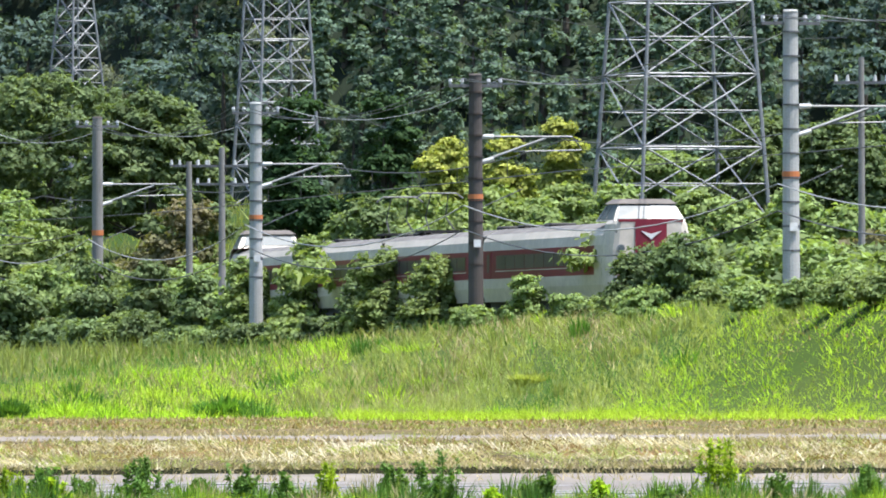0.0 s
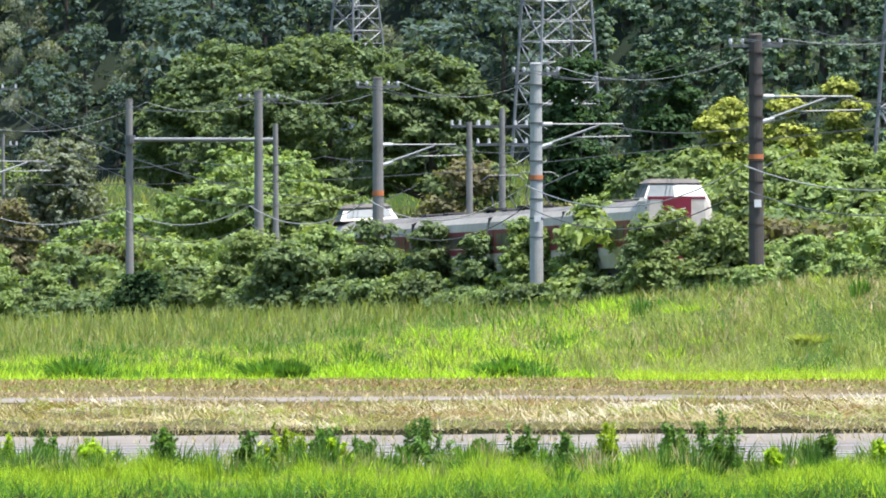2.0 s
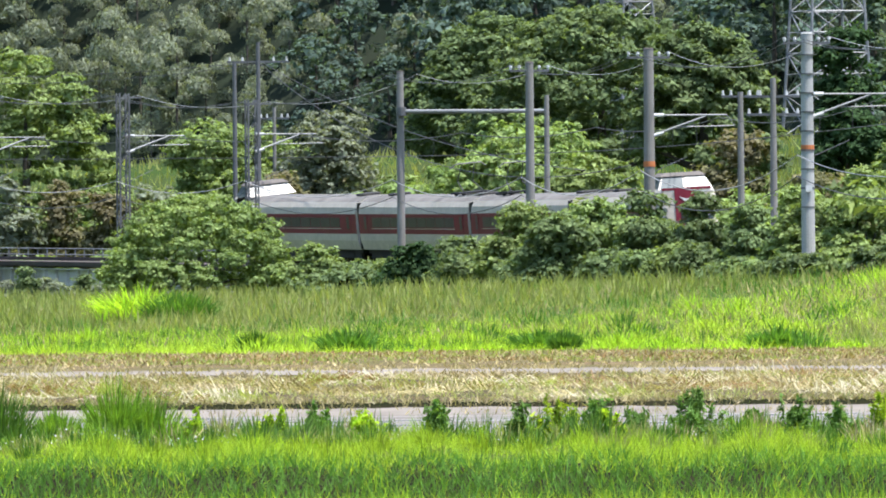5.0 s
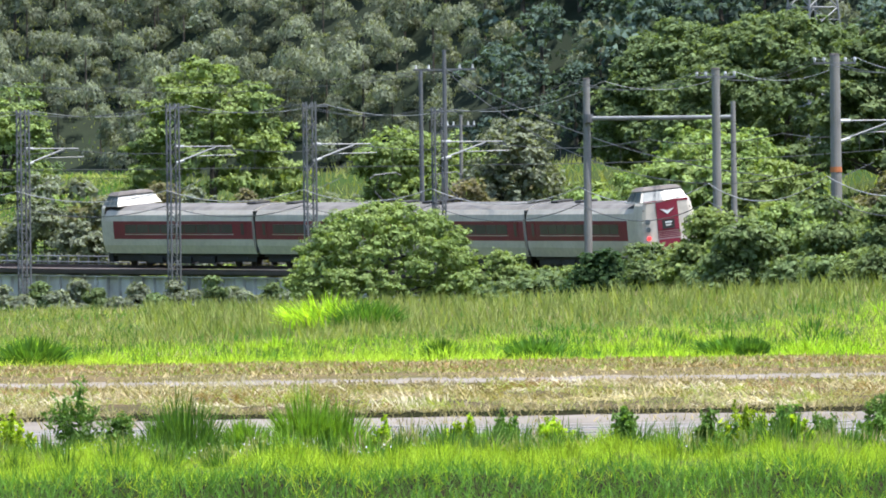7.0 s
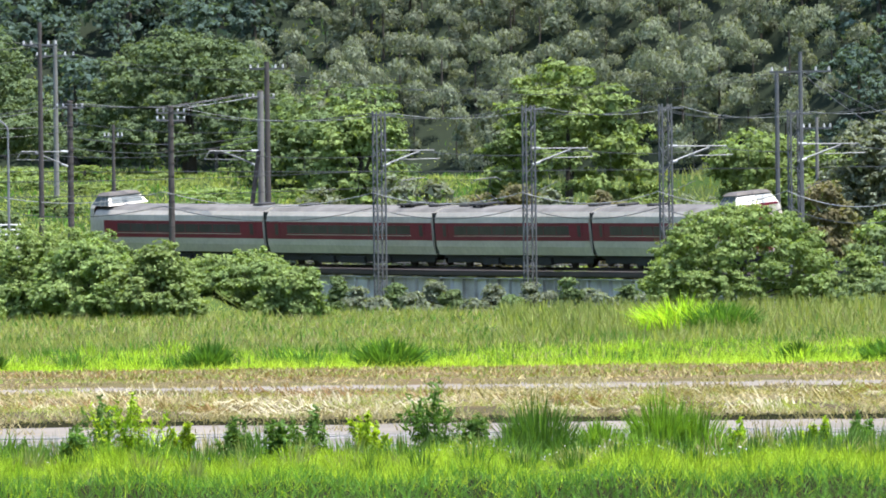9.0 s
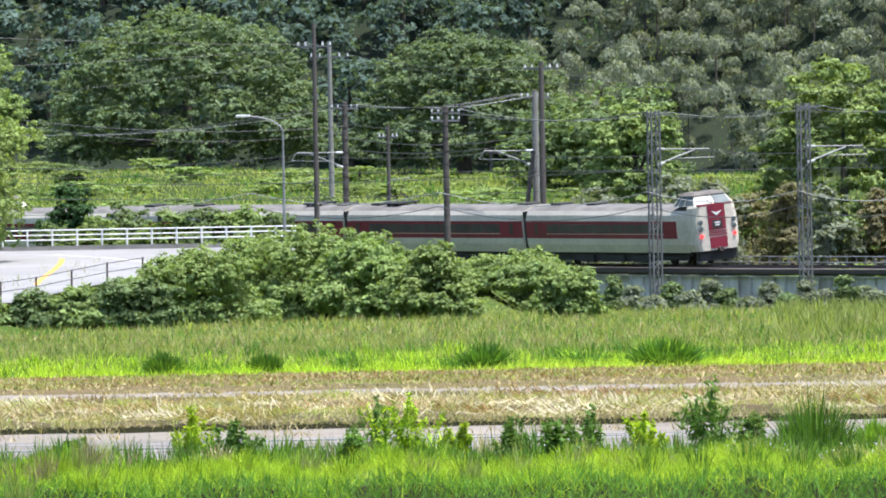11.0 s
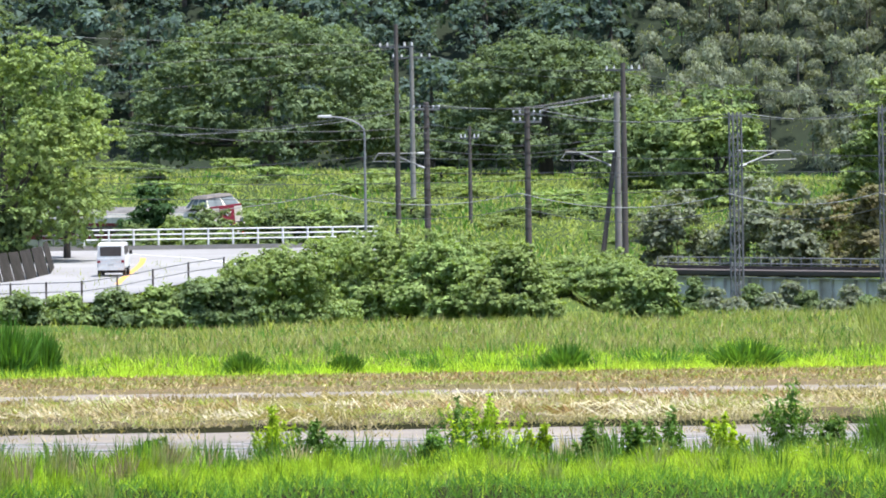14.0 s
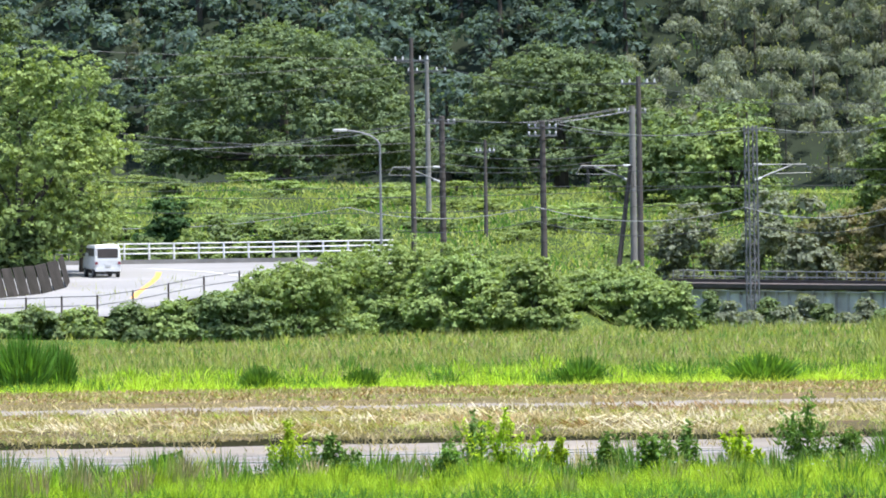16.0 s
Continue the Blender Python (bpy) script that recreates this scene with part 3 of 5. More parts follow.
def train_car(front, back, roofkit, label):
    """One car: x runs towards the far end of the train; front/back say whether that end has a cab."""
    car = thing("train_car", (0, 0, 0), label, "train car", "cars of the train")
    x0 = -CAR / 2 + (0.95 if back else 0.25)
    x1 = CAR / 2 - (0.95 if front else 0.25)
    low, mid, high = PROFILE[:3], PROFILE[2:5], PROFILE[4:7]
    top = PROFILE[6:] + [(0.0, 3.31)]
    part("lower_side", skin(bmesh.new(), x0, x1, low), M["cream"], car, "cream lower side")
    r0, r1 = x0 + (1.2 if back else 0), x1 - (1.2 if front else 0)
    part("window_band", skin(bmesh.new(), r0, r1, mid), M["crimson"], car, "crimson window band")
    for a, b in (([(x0, r0)] if back else []) + ([(r1, x1)] if front else [])):
        [part("side_panel", one_skin(bmesh.new(), a, b, mid, sg), M["cream"], car) for sg in (-1, 1)]
    part("upper_side", skin(bmesh.new(), x0, x1, high), M["cream"], car, "cream upper side")
    part("roof", skin(bmesh.new(), x0, x1, top), M["roof"], car, "weathered pale grey roof")
    for x, has in ((x0, back), (x1, front)):
        if not has:
            bm = bmesh.new()
            bm.faces.new([bm.verts.new((x, y, z)) for y, z in [(-p[0], p[1]) for p in PROFILE] + [p for p in PROFILE[::-1]]])
            part("end_wall", bm, M["cream"], car)
            sg = 1 if x > 0 else -1
            # gangway widened nearly to the car's sides, its black standing for the gap's shade
            part("gangway_gap_shade", box(bmesh.new(), min(x, x + sg * 0.24), max(x, x + sg * 0.24), -1.32, 1.32, 0.85, 3.05), M["black"], car)
    # windows, doors, floor
    n = 9
    a, b = r0 + (2.6 if not back else 1.6), r1 - (2.6 if not front else 1.6)
    w = (b - a) / n
    for sg in (-1, 1):
        for i in range(n):
            xa = a + i * w + 0.045
            xb = a + (i + 1) * w - 0.045
            bm = box(bmesh.new(), xa, xb, min(sg * 1.43, sg * 1.458), max(sg * 1.43, sg * 1.458), 1.90, 2.36)
            part("window", bm, M["glass"], car)
        bm = box(bmesh.new(), a - 0.05, b + 0.05, min(sg * 1.44, sg * 1.47), max(sg * 1.44, sg * 1.47), 1.815, 1.845)
        part("window_sill", bm, M["cream"], car)
        for x in ([r0 + 1.3] if not back else []) + ([r1 - 1.3] if not front else []):
            bm = box(bmesh.new(), x - 0.42, x + 0.42, min(sg * 1.425, sg * 1.462), max(sg * 1.425, sg * 1.462), 1.60, 2.52)
            dr = part("door", bm, M["crimson"], car, "crimson folding door")
            part("door_window", box(bmesh.new(), x - 0.2, x + 0.2, min(sg * 1.46, sg * 1.468), max(sg * 1.46, sg * 1.468), 1.8, 2.4), M["glass"], dr)
    for x in roofkit.get("notices", ()):
        part("notice", box(bmesh.new(), x - 0.2, x + 0.2, -1.475, -1.44, 1.85, 2.38), M["white"], car, "white notice panel")
    part("underframe", box(bmesh.new(), x0 + 0.2, x1 - 0.2, -1.15, 1.15, 0.62, 0.86), M["black"], car)
    for y in (-1.12, 1.08):
        part("skirt", box(bmesh.new(), x0 + 0.6, x1 - 0.6, y, y + 0.04, 0.36, 0.83), M["black"], car)
    for x, l in ((-3.4, 2.2), (0.2, 3.0), (3.6, 2.0)):
        bm = box(bmesh.new(), x - l / 2, x + l / 2, -1.25, 1.25, 0.28, 0.63)
        part("equipment_box", bm, M["black"], car)
    for x in (-7.15, 7.15):
        bogie(car, x)
    if back:
        nose(car, x0, -1)
    if front:
        nose(car, x1, 1)
    for x in roofkit.get("vents", ()):
        bm = bmesh.new()
        box(bm, x - 0.55, x + 0.55, -0.45, 0.45, 3.28, 3.42)
        bmesh.ops.bevel(bm, geom=bm.edges[:], offset=0.05, affect="EDGES")
        part("roof_vent", bm, M["black"], car, "dark roof ventilator")
    for x in roofkit.get("pantographs", ()):
        pg = part("pantograph", box(bmesh.new(), x - 0.9, x + 0.9, -0.7, 0.7, 3.38, 3.46), M["black"], car, "raised pantograph on black insulators")
        for dx in (-0.7, 0.7):
            for y in (-0.5, 0.5):
                part("insulator", tube(bmesh.new(), (x + dx, y, 3.28), (x + dx, y, 3.4), 0.09, n=8), M["black"], pg)
        for y in (-0.45, 0.45):
            part("lower_arm", tube(bmesh.new(), (x - 0.6, y, 3.46), (x + 0.75, y * 0.8, 3.95), 0.03, n=5), M["black"], pg)
            part("upper_arm", tube(bmesh.new(), (x + 0.75, y * 0.8, 3.95), (x - 0.1, y * 0.7, 4.75), 0.022, n=5), M["grey_steel"], pg)
        part("collector", sweep(bmesh.new(), [(x - 0.1, -0.85, 4.6), (x - 0.1, -0.6, 4.78), (x - 0.1, 0.6, 4.78), (x - 0.1, 0.85, 4.6)], 0.03), M["grey_steel"], pg)
    return car


# nearest car first: the tail of the departing train
CARS = [train_car(False, True, {"vents": (8.5, 4.0)}, "cream and crimson express driving car with tail lamps lit"),
        train_car(False, False, {"vents": (-8.8, 8.6), "pantographs": (6.2,), "notices": (-9.7,)}, "cream and crimson express coach with a pantograph"),
        train_car(False, False, {"vents": (-8.8, 7.6), "pantographs": (-5.8,), "notices": (9.7,)}, "cream and crimson express coach with roof gear"),
        train_car(True, False, {"vents": (-8.2,)}, "cream and crimson express driving car at the train's head")]


def train_s(t):
    """Where the tail stands along the line."""
    return 5.95 + 24.18 * t - 0.096 * t * t + 0.35 * max(0.0, t - 11.5) ** 2 - 2.0 * math.exp(-((t - 1.0) / 0.9) ** 2)


def car_pose(s):
    a, b = rail(s - 7.15), rail(s + 7.15)
    d = (b - a).normalized()
    up = Vector((0, 0, 1))
    side = up.cross(d).normalized()
    m = Matrix((d, side, d.cross(side))).transposed().to_4x4()
    lean = float(np.interp(s, TS, CANT))
    return Matrix.Translation((a + b) / 2) @ m @ Matrix.Rotation(-lean, 4, "X")


# ---- masts and wires ----
def mast(u, top, kind, side=-3.0, arm=1, crossarm=0, thick=0.2, band=True, label=""):
    """An overhead-line mast beside the line at bearing u. arm: +1 reaches over the line to the far side, -1 to the near side."""
    s = along(u, side)
    foot = rail(s, side, 0)
    h0 = float(np.interp(s, TS, HEAD))
    r = math.hypot(foot.x, foot.y)
    ztop = place(u, r, v=top).z
    zg = gz(foot.x, foot.y)
    if S_B0 < s < S_B1:
        zg = foot.z - 2.2
    th = thing("overhead_line_mast", Matrix.Translation((foot.x, foot.y, zg)) @ Matrix.Rotation(h0, 4, "Z"),
               label or "concrete mast carrying the overhead line", "mast", "overhead line masts")
    H, R0 = ztop - zg, foot.z - zg                 # height, and where the rail is
    mat = {"white": "white_concrete", "dark": "dark_concrete", "grey": "concrete", "lattice": "grey_steel"}[kind]
    if kind == "lattice":
        w = 0.25
        for x in (-w, w):
            for y in (-w, w):
                part("leg", box(bmesh.new(), x - 0.04, x + 0.04, y - 0.04, y + 0.04, -0.4, H), M[mat], th)
        n = int(H / 0.5)
        for i in range(n):
            bm = bmesh.new()
            z0, z1 = H * i / n, H * (i + 1) / n
            k = -1 if i % 2 else 1
            for y in (-w, w):
                tube(bm, (-w * k, y, z0), (w * k, y, z1), 0.02, n=4)
            for x in (-w, w):
                tube(bm, (x, -w * k, z0), (x, w * k, z1), 0.02, n=4)
            part("lacing", bm, M[mat], th)
        part("top_bracket", box(bmesh.new(), -0.3, 1.0, -0.04, 0.04, H - 0.25, H - 0.17), M[mat], th)
    else:
        part("pole", tube(bmesh.new(), (0, 0, -0.5), (0, 0, H), thick * 1.12, thick * 0.92, n=16), M[mat], th)
        part("cap", tube(bmesh.new(), (0, 0, H), (0, 0, H + 0.06), thick * 0.98, thick * 0.8, n=16), M["dark_concrete"] if kind != "white" else M["white_concrete"], th)
        if kind in ("white", "dark"):
            z = R0 + 2.0
            while z < H - 0.3:
                part("band", tube(bmesh.new(), (0, 0, z), (0, 0, z + 0.05), thick * 1.12, n=16), M["grey_steel"] if kind == "white" else M["rust"], th)
                z += 0.72
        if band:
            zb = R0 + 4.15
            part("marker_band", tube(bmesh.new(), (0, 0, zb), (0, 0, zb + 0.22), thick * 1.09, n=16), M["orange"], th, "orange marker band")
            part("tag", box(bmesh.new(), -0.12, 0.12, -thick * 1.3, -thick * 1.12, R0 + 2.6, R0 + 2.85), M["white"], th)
    if arm:
        x1 = 3.3 * arm
        zt, zd = R0 + 6.3, R0 + 5.45
        br = part("bracket", tube(bmesh.new(), (0.15 * arm, 0, zt), (x1, 0, zt), 0.04, n=6), M["steel"], th, "galvanised bracket arm")
        part("strut", tube(bmesh.new(), (0.15 * arm, 0, zd), (2.4 * arm, 0, zt - 0.05), 0.05, n=6), M["steel"], br)
        part("registration_arm", sweep(bmesh.new(), [(x1, 0, zt), (x1 + 0.35 * arm, 0, zt - 0.45), (1.2 * arm, 0, zt - 0.5)], 0.025), M["steel"], br)
        for z in (zt, zd):
            part("insulator", tube(bmesh.new(), (0.2 * arm, 0, z), (0.62 * arm, 0, z + (0.0 if z == zt else 0.12)), 0.075, n=8), M["porcelain"], br, "white porcelain insulator")
        part("pull_off", sweep(bmesh.new(), [(0, 0, zd - 1.6), (1.6 * arm, 0, zd - 0.9)], 0.018), M["grey_steel"], br)
    for k in range(crossarm):
        z = H - 0.35 - 0.42 * k
        ca = part("crossarm", box(bmesh.new(), -0.9, 0.9, -0.05, 0.05, z - 0.05, z + 0.05), M["grey_steel"], th)
        for x in (-0.85, -0.45, 0.45, 0.85):
            bm = tube(bmesh.new(), (x, 0, z + 0.05), (x, 0, z + 0.14), 0.05, n=8)
            tube(bm, (x, 0, z + 0.14), (x, 0, z + 0.24), 0.075, 0.045, n=8)
            part("insulator", bm, M["porcelain"], ca, "white porcelain insulator")
    return s, H, R0


MASTS = [(1400, 15, "white", -3.0, 1, 1, 0.24), (842, 133, "dark", -3.0, 1, 1, 0.24), (453, 187, "white", -3.0, 1, 1, 0.24), (173, 215, "grey", -3.0, 1, 1, 0.23),
         (-38, 240, "grey", -3.0, 0, 1, 0.2), (-267, 257, "grey", -3.0, 0, 0, 0.18), (-530, 307, "lattice", -3.0, 1, 0, 0.2),
         (-758, 297, "lattice", -3.0, 1, 0, 0.2), (-1000, 299, "lattice", -3.0, 1, 0, 0.2), (-1265, 310, "lattice", -3.0, 1, 0, 0.2),
         (-1474, 275, "grey", 3.0, -1, 1, 0.19), (-1633, 302, "dark", -3.0, 0, 2, 0.17), (-1811, 293, "dark", 3.0, -1, 1, 0.18), (2000, -80, "white", -3.0, 1, 1, 0.24)]
NODES = []
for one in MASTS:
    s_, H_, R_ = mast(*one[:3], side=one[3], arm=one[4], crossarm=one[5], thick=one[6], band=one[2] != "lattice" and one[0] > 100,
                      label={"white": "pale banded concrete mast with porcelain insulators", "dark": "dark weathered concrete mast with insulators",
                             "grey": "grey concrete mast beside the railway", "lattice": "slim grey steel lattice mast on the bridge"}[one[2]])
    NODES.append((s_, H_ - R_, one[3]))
NODES.sort()


def wire(name, pts, r, mat, label, cat="wire"):
    return tagged(part(name, sweep(bmesh.new(), [Vector(p) for p in pts], r, n=4), M[mat]), label, cat, "overhead wires")


def span(a, b, sag, n=14):
    a, b = Vector(a), Vector(b)
    return [a.lerp(b, k / n) - Vector((0, 0, 4 * sag * (k / n) * (1 - k / n))) for k in range(n + 1)]


def line_wires():
    stops = NODES + [(NODES[-1][0] + 45, 8.3, 3.0), (NODES[-1][0] + 95, 8.3, 3.0)]
    contact, messenger, feed = [], [], {0: [], 1: [], 2: []}
    for (s0, t0, d0), (s1, t1, d1) in zip(stops[:-1], stops[1:]):
        contact += span(rail(s0, 0, 5.15), rail(s1, 0, 5.15), 0.02, 6)[:-1]
        messenger += span(rail(s0, 0, 6.2), rail(s1, 0, 6.2), min(0.6, (s1 - s0) * 0.012))[:-1]
        for k, (off, dz) in enumerate(((-0.85, -0.1), (-0.45, -0.1), (0.85, -0.1))):
            feed[k] += span(rail(s0, d0 + off, t0 + dz), rail(s1, d1 + off, t1 + dz), min(0.9, (s1 - s0) * 0.022))[:-1]
        for k in range(1, 5):
            s = s0 + (s1 - s0) * k / 5
            sg = min(0.6, (s1 - s0) * 0.012) * 4 * (k / 5) * (1 - k / 5)
            wire("dropper", [rail(s, 0, 5.15), rail(s, 0, 6.2 - sg)], 0.01, "wire", "thin dropper between messenger and contact wire")
    wire("contact_wire", contact, 0.016, "wire", "dark contact wire over the railway line")
    wire("messenger_wire", messenger, 0.018, "wire", "dark messenger wire over the railway line")
    for k in feed:
        wire("feeder_wire", feed[k], 0.014, "bright_wire" if k == 2 else "wire", "sagging feeder wire on the mast tops")
    for off, z in ((-3.4, 4.0), (-3.4, 3.2)):
        pts = []
        for (s0, t0, d0), (s1, t1, d1) in zip(stops[:-1], stops[1:]):
            pts += span(rail(s0, off, z), rail(s1, off, z), min(1.1, (s1 - s0) * 0.03))[:-1]
        wire("cable", pts, 0.022, "bright_wire" if z == 4.0 else "wire", "sagging cable low on the masts")


line_wires()


# portal beam between two masts
def portal():
    a, b = along(-265, -3.0), along(-8, 3.2)
    pa, pb = rail(a, -3.0), rail(b, 3.2)
    za = place(-265, math.hypot(pa.x, pa.y), v=327).z
    zb = place(-8, math.hypot(pb.x, pb.y), v=325).z
    th = thing("portal_beam", (pa.x, pa.y, za), "pale steel tube beam spanning the railway", "beam")
    o = Vector((pa.x, pa.y, za))
    part("tube", tube(bmesh.new(), Vector((pa.x, pa.y, za)) - o, Vector((pb.x, pb.y, zb)) - o, 0.1, n=12), M["steel"], th)
    part("clamp", tube(bmesh.new(), (0, 0, -0.2), (0, 0, 0.2), 0.24, n=12), M["grey_steel"], th)


portal()


def pole(u, r, top, thick, mat, arms=(), label="", z0=None, lean=0.0, wide=1.0):
    """A plain utility pole with crossarms given by their rise."""
    p = place(u, r)
    zg = gz(p.x, p.y) if z0 is None else z0
    h = place(u, r, v=top).z - zg
    th = thing("utility_pole", (p.x, p.y, zg), label or "weathered utility pole with crossarms and insulators", "pole", "utility poles")
    part("shaft", tube(bmesh.new(), (-lean, 0, -0.4), (0, 0, h), thick, thick * 0.7, n=12), M[mat], th)
    for v in arms:
        z = place(u, r, v=v).z - zg
        ca = part("crossarm", box(bmesh.new(), -wide, wide, -0.06, 0.06, z - 0.05, z + 0.05), M["grey_steel"], th)
        for x in (-0.92, -0.5, 0.5, 0.92):
            part("insulator", tube(bmesh.new(), (x * wide, 0, z + 0.05), (x * wide, 0, z + 0.26), 0.07, 0.04, n=8), M["porcelain"], ca)
    return th


pole(-1863, near_line(-1863, -7), 153, 0.17, "dark_concrete", (193,), "tall dark utility pole with one crossarm")
pole(-1836, near_line(-1836, 85), 185, 0.19, "concrete", (212,), "pale utility pole on the terrace", wide=1.3)
pole(-1735, near_line(-1735, 70), 333, 0.14, "dark_concrete", (355,), "short utility pole on the terrace", wide=0.6)
pole(-1462, near_line(-1462, 6), 222, 0.2, "dark_concrete", (235,), "dark utility pole with clustered insulators", wide=1.0)
pole(-1478, near_line(-1478, 5.5), 380, 0.17, "dark_concrete", (), "leaning prop pole beside a mast", lean=1.3)
pole(-8, near_line(-8, 3.4), 297, 0.16, "concrete", (), "slim grey concrete pole by the line")
pole(335, near_line(335, 10), 290, 0.17, "concrete", (298,), "grey concrete pole beside the line", wide=0.8)
pole(393, near_line(393, 11), 265, 0.17, "concrete", (298, 330), "grey concrete pole beside the line", wide=1.1)
pole(-560, near_line(-560, 20), 240, 0.15, "grey_steel", (), "grey pole of a paired pole structure")
pole(-518, near_line(-518, 20), 205, 0.15, "grey_steel", (240,), "grey pole of a paired pole structure", wide=1.6)
pole(1525, near_line(1525, 30), 95, 0.13, "concrete", (140,), "slim distant utility pole with insulators", wide=0.9)
pole(-490, near_line(-490, 60), 320, 0.13, "concrete", (340,), "distant utility pole before the hill", wide=0.8)

# power lines across the valley
for i, (u0, v0, r0, u1, v1, r1, sag, rad) in enumerate([
        (-2800, 150, 640, -1863, 190, 645, .3, .012), (-2800, 230, 640, -1863, 196, 645, .3, .012), (-1863, 192, 645, -1462, 232, 625, .6, .012),
        (-2800, 300, 700, -1836, 212, 735, .5, .012), (-1836, 212, 735, -518, 240, 570, 1.5, .012), (-1462, 238, 625, -518, 243, 570, 1.2, .012),
        (-2400, 318, 640, -1811, 335, 655, 0.5, .018), (-2400, 325, 640, -1811, 345, 655, 0.8, .014), (-1811, 330, 655, -1474, 345, 630, 0.3, .014),
        (-1811, 355, 655, -1474, 352, 630, 0.5, .02), (-1811, 375, 655, -1474, 360, 630, 0.5, .02), (-2750, 420, 660, -1265, 415, 615, 0.6, .018),
        (-2750, 450, 660, -1265, 445, 615, 0.5, .018), (-518, 240, 570, 140, 420, 500, 2.5, .02), (-518, 236, 570, 60, 430, 500, 1.0, .02)]):
    wire("power_line", span(place(u0, r0, v=v0), place(u1, r1, v=v1), sag, 20), rad, "wire", "thin power line crossing the valley")


# ---- pylons ----
def pylon(u, r, v0, w0, v1, w1, turn, panels, thick, label):
    """A lattice tower from rise v0, w0 wide, to rise v1, w1 wide (metres)."""
    p = place(u, r)
    zb, zt = place(u, r, v=v0).z, place(u, r, v=v1).z
    zg = gz(p.x, p.y)
    th = thing("pylon", Matrix.Translation((p.x, p.y, zg)) @ Matrix.Rotation(radians(turn), 4, "Z"), label, "pylon", "transmission towers")

    def half(z):
        k = (z - zb) / (zt - zb)
        return (w0 + (w1 - w0) * k) / 2
    H = zt - zg
    z0 = 0.0
    cs = [(-1, -1), (1, -1), (1, 1), (-1, 1)]
    P = lambda c, z: (c[0] * half(z + zg), c[1] * half(z + zg), z)
    for c in cs:
        part("leg", tube(bmesh.new(), P(c, -0.5), P(c, H), thick * 1.25, thick, n=6), M["tower"], th)
    for i in range(panels):
        a, b = H * i / panels, H * (i + 1) / panels
        for j in range(4):
            c, d = cs[j], cs[(j + 1) % 4]
            bm = tube(bmesh.new(), P(c, a), P(d, b), thick * 0.55, n=4)
            tube(bm, P(d, a), P(c, b), thick * 0.55, n=4)
            part("brace", bm, M["tower"], th)
            part("strut", tube(bmesh.new(), P(c, b), P(d, b), thick * 0.6, n=4), M["tower"], th)
            m0 = [(P(c, (a + b) / 2)[k] + P(d, (a + b) / 2)[k]) / 2 for k in range(3)]
            part("redundant_brace", tube(tube(bmesh.new(), P(c, (a + b) / 2), m0, thick * 0.35, n=4), P(d, (a + b) / 2), m0, thick * 0.35, n=4), M["tower"], th)
    return th


pylon(1205, 575, 480, 7.3, 0, 5.6, 20, 3, 0.09, "large grey steel lattice transmission tower")
pylon(490, 700, 195, 3.7, 0, 3.0, 24, 5, 0.085, "grey steel lattice transmission tower among trees")
pylon(135, 705, 140, 2.3, 0, 1.5, 40, 9, 0.07, "distant grey steel lattice transmission tower")
for u0, v0, u1, v1, r1 in ((560, -40, 1750, 330, 560), (200, -30, 900, 290, 640), (640, -60, 1500, 60, 560), (-1500, 60, 490, -60, 700), (540, -20, 1205, 150, 575)):
    wire("power_line", span(place(u0, 720, v=v0), place(u1, r1, v=v1), 1.5, 24), 0.015, "wire", "thin transmission line against the hill")


# ---- road ----
def build_road():
    us = np.arange(-3000, -1880, 20.0)
    n = 14
    verts, faces = [], []
    for u in us:
        e = float(road_edge(u))
        for k in range(n + 1):
            r = e + (ROAD_FAR - e) * k / n
            p = place(u, r)
            verts.append((p.x, p.y, float(road_z(r))))
    for i in range(len(us) - 1):
        for k in range(n):
            a = i * (n + 1) + k
            faces.append((a, a + 1, a + n + 2, a + n + 1))
    me = bpy.data.meshes.new("road")
    me.from_pydata(verts, [], faces)
    me.materials.append(M["asphalt"])
    tagged(new("road", me), "pale sunlit asphalt road curving uphill", "road", kind="structure")

    def stripe(name, pts, w, mat, label):
        bm = bmesh.new()
        P = [place(u, r, z=float(road_z(r)) + 0.006) for u, r in pts]
        prev = None
        for i, p in enumerate(P):
            d = (P[min(i + 1, len(P) - 1)] - P[max(i - 1, 0)])
            d.z = 0
            s = Vector((-d.y, d.x, 0)).normalized() * w
            cur = (bm.verts.new(p + s), bm.verts.new(p - s))
            if prev:
                bm.faces.new((prev[0], prev[1], cur[1], cur[0]))
            prev = cur
        tagged(part(name, bm, M[mat]), label, "road marking", kind="structure")
    arc = [(-2330 + 22 * math.sin(a) - 10 * (1 - math.cos(a)), 606 + 17 * a) for a in np.linspace(-1.5, 1.2, 14)]
    stripe("road_marking", arc, 0.16, "line_orange", "orange centre line on the road")
    stripe("road_marking", [(-2680, 636), (-2450, 637), (-2330, 634), (-2230, 626), (-2170, 617), (-2120, 606)], 0.12, "white", "white edge line on the road")
    # kerb on the far side
    bm = bmesh.new()
    ring = []
    for u in us:
        q = [place(u, r, z=float(road_z(ROAD_FAR)) + z) for r, z in ((ROAD_FAR, -0.4), (ROAD_FAR, 0.25), (ROAD_FAR + 0.5, 0.25), (ROAD_FAR + 0.5, -0.4))]
        ring.append([bm.verts.new(x) for x in q])
    for p, q in zip(ring[:-1], ring[1:]):
        for i in range(4):
            bm.faces.new((p[i], p[(i + 1) % 4], q[(i + 1) % 4], q[i]))
    tagged(part("kerb", bm, M["concrete"]), "grey concrete kerb along the road", "kerb", kind="structure")


build_road()


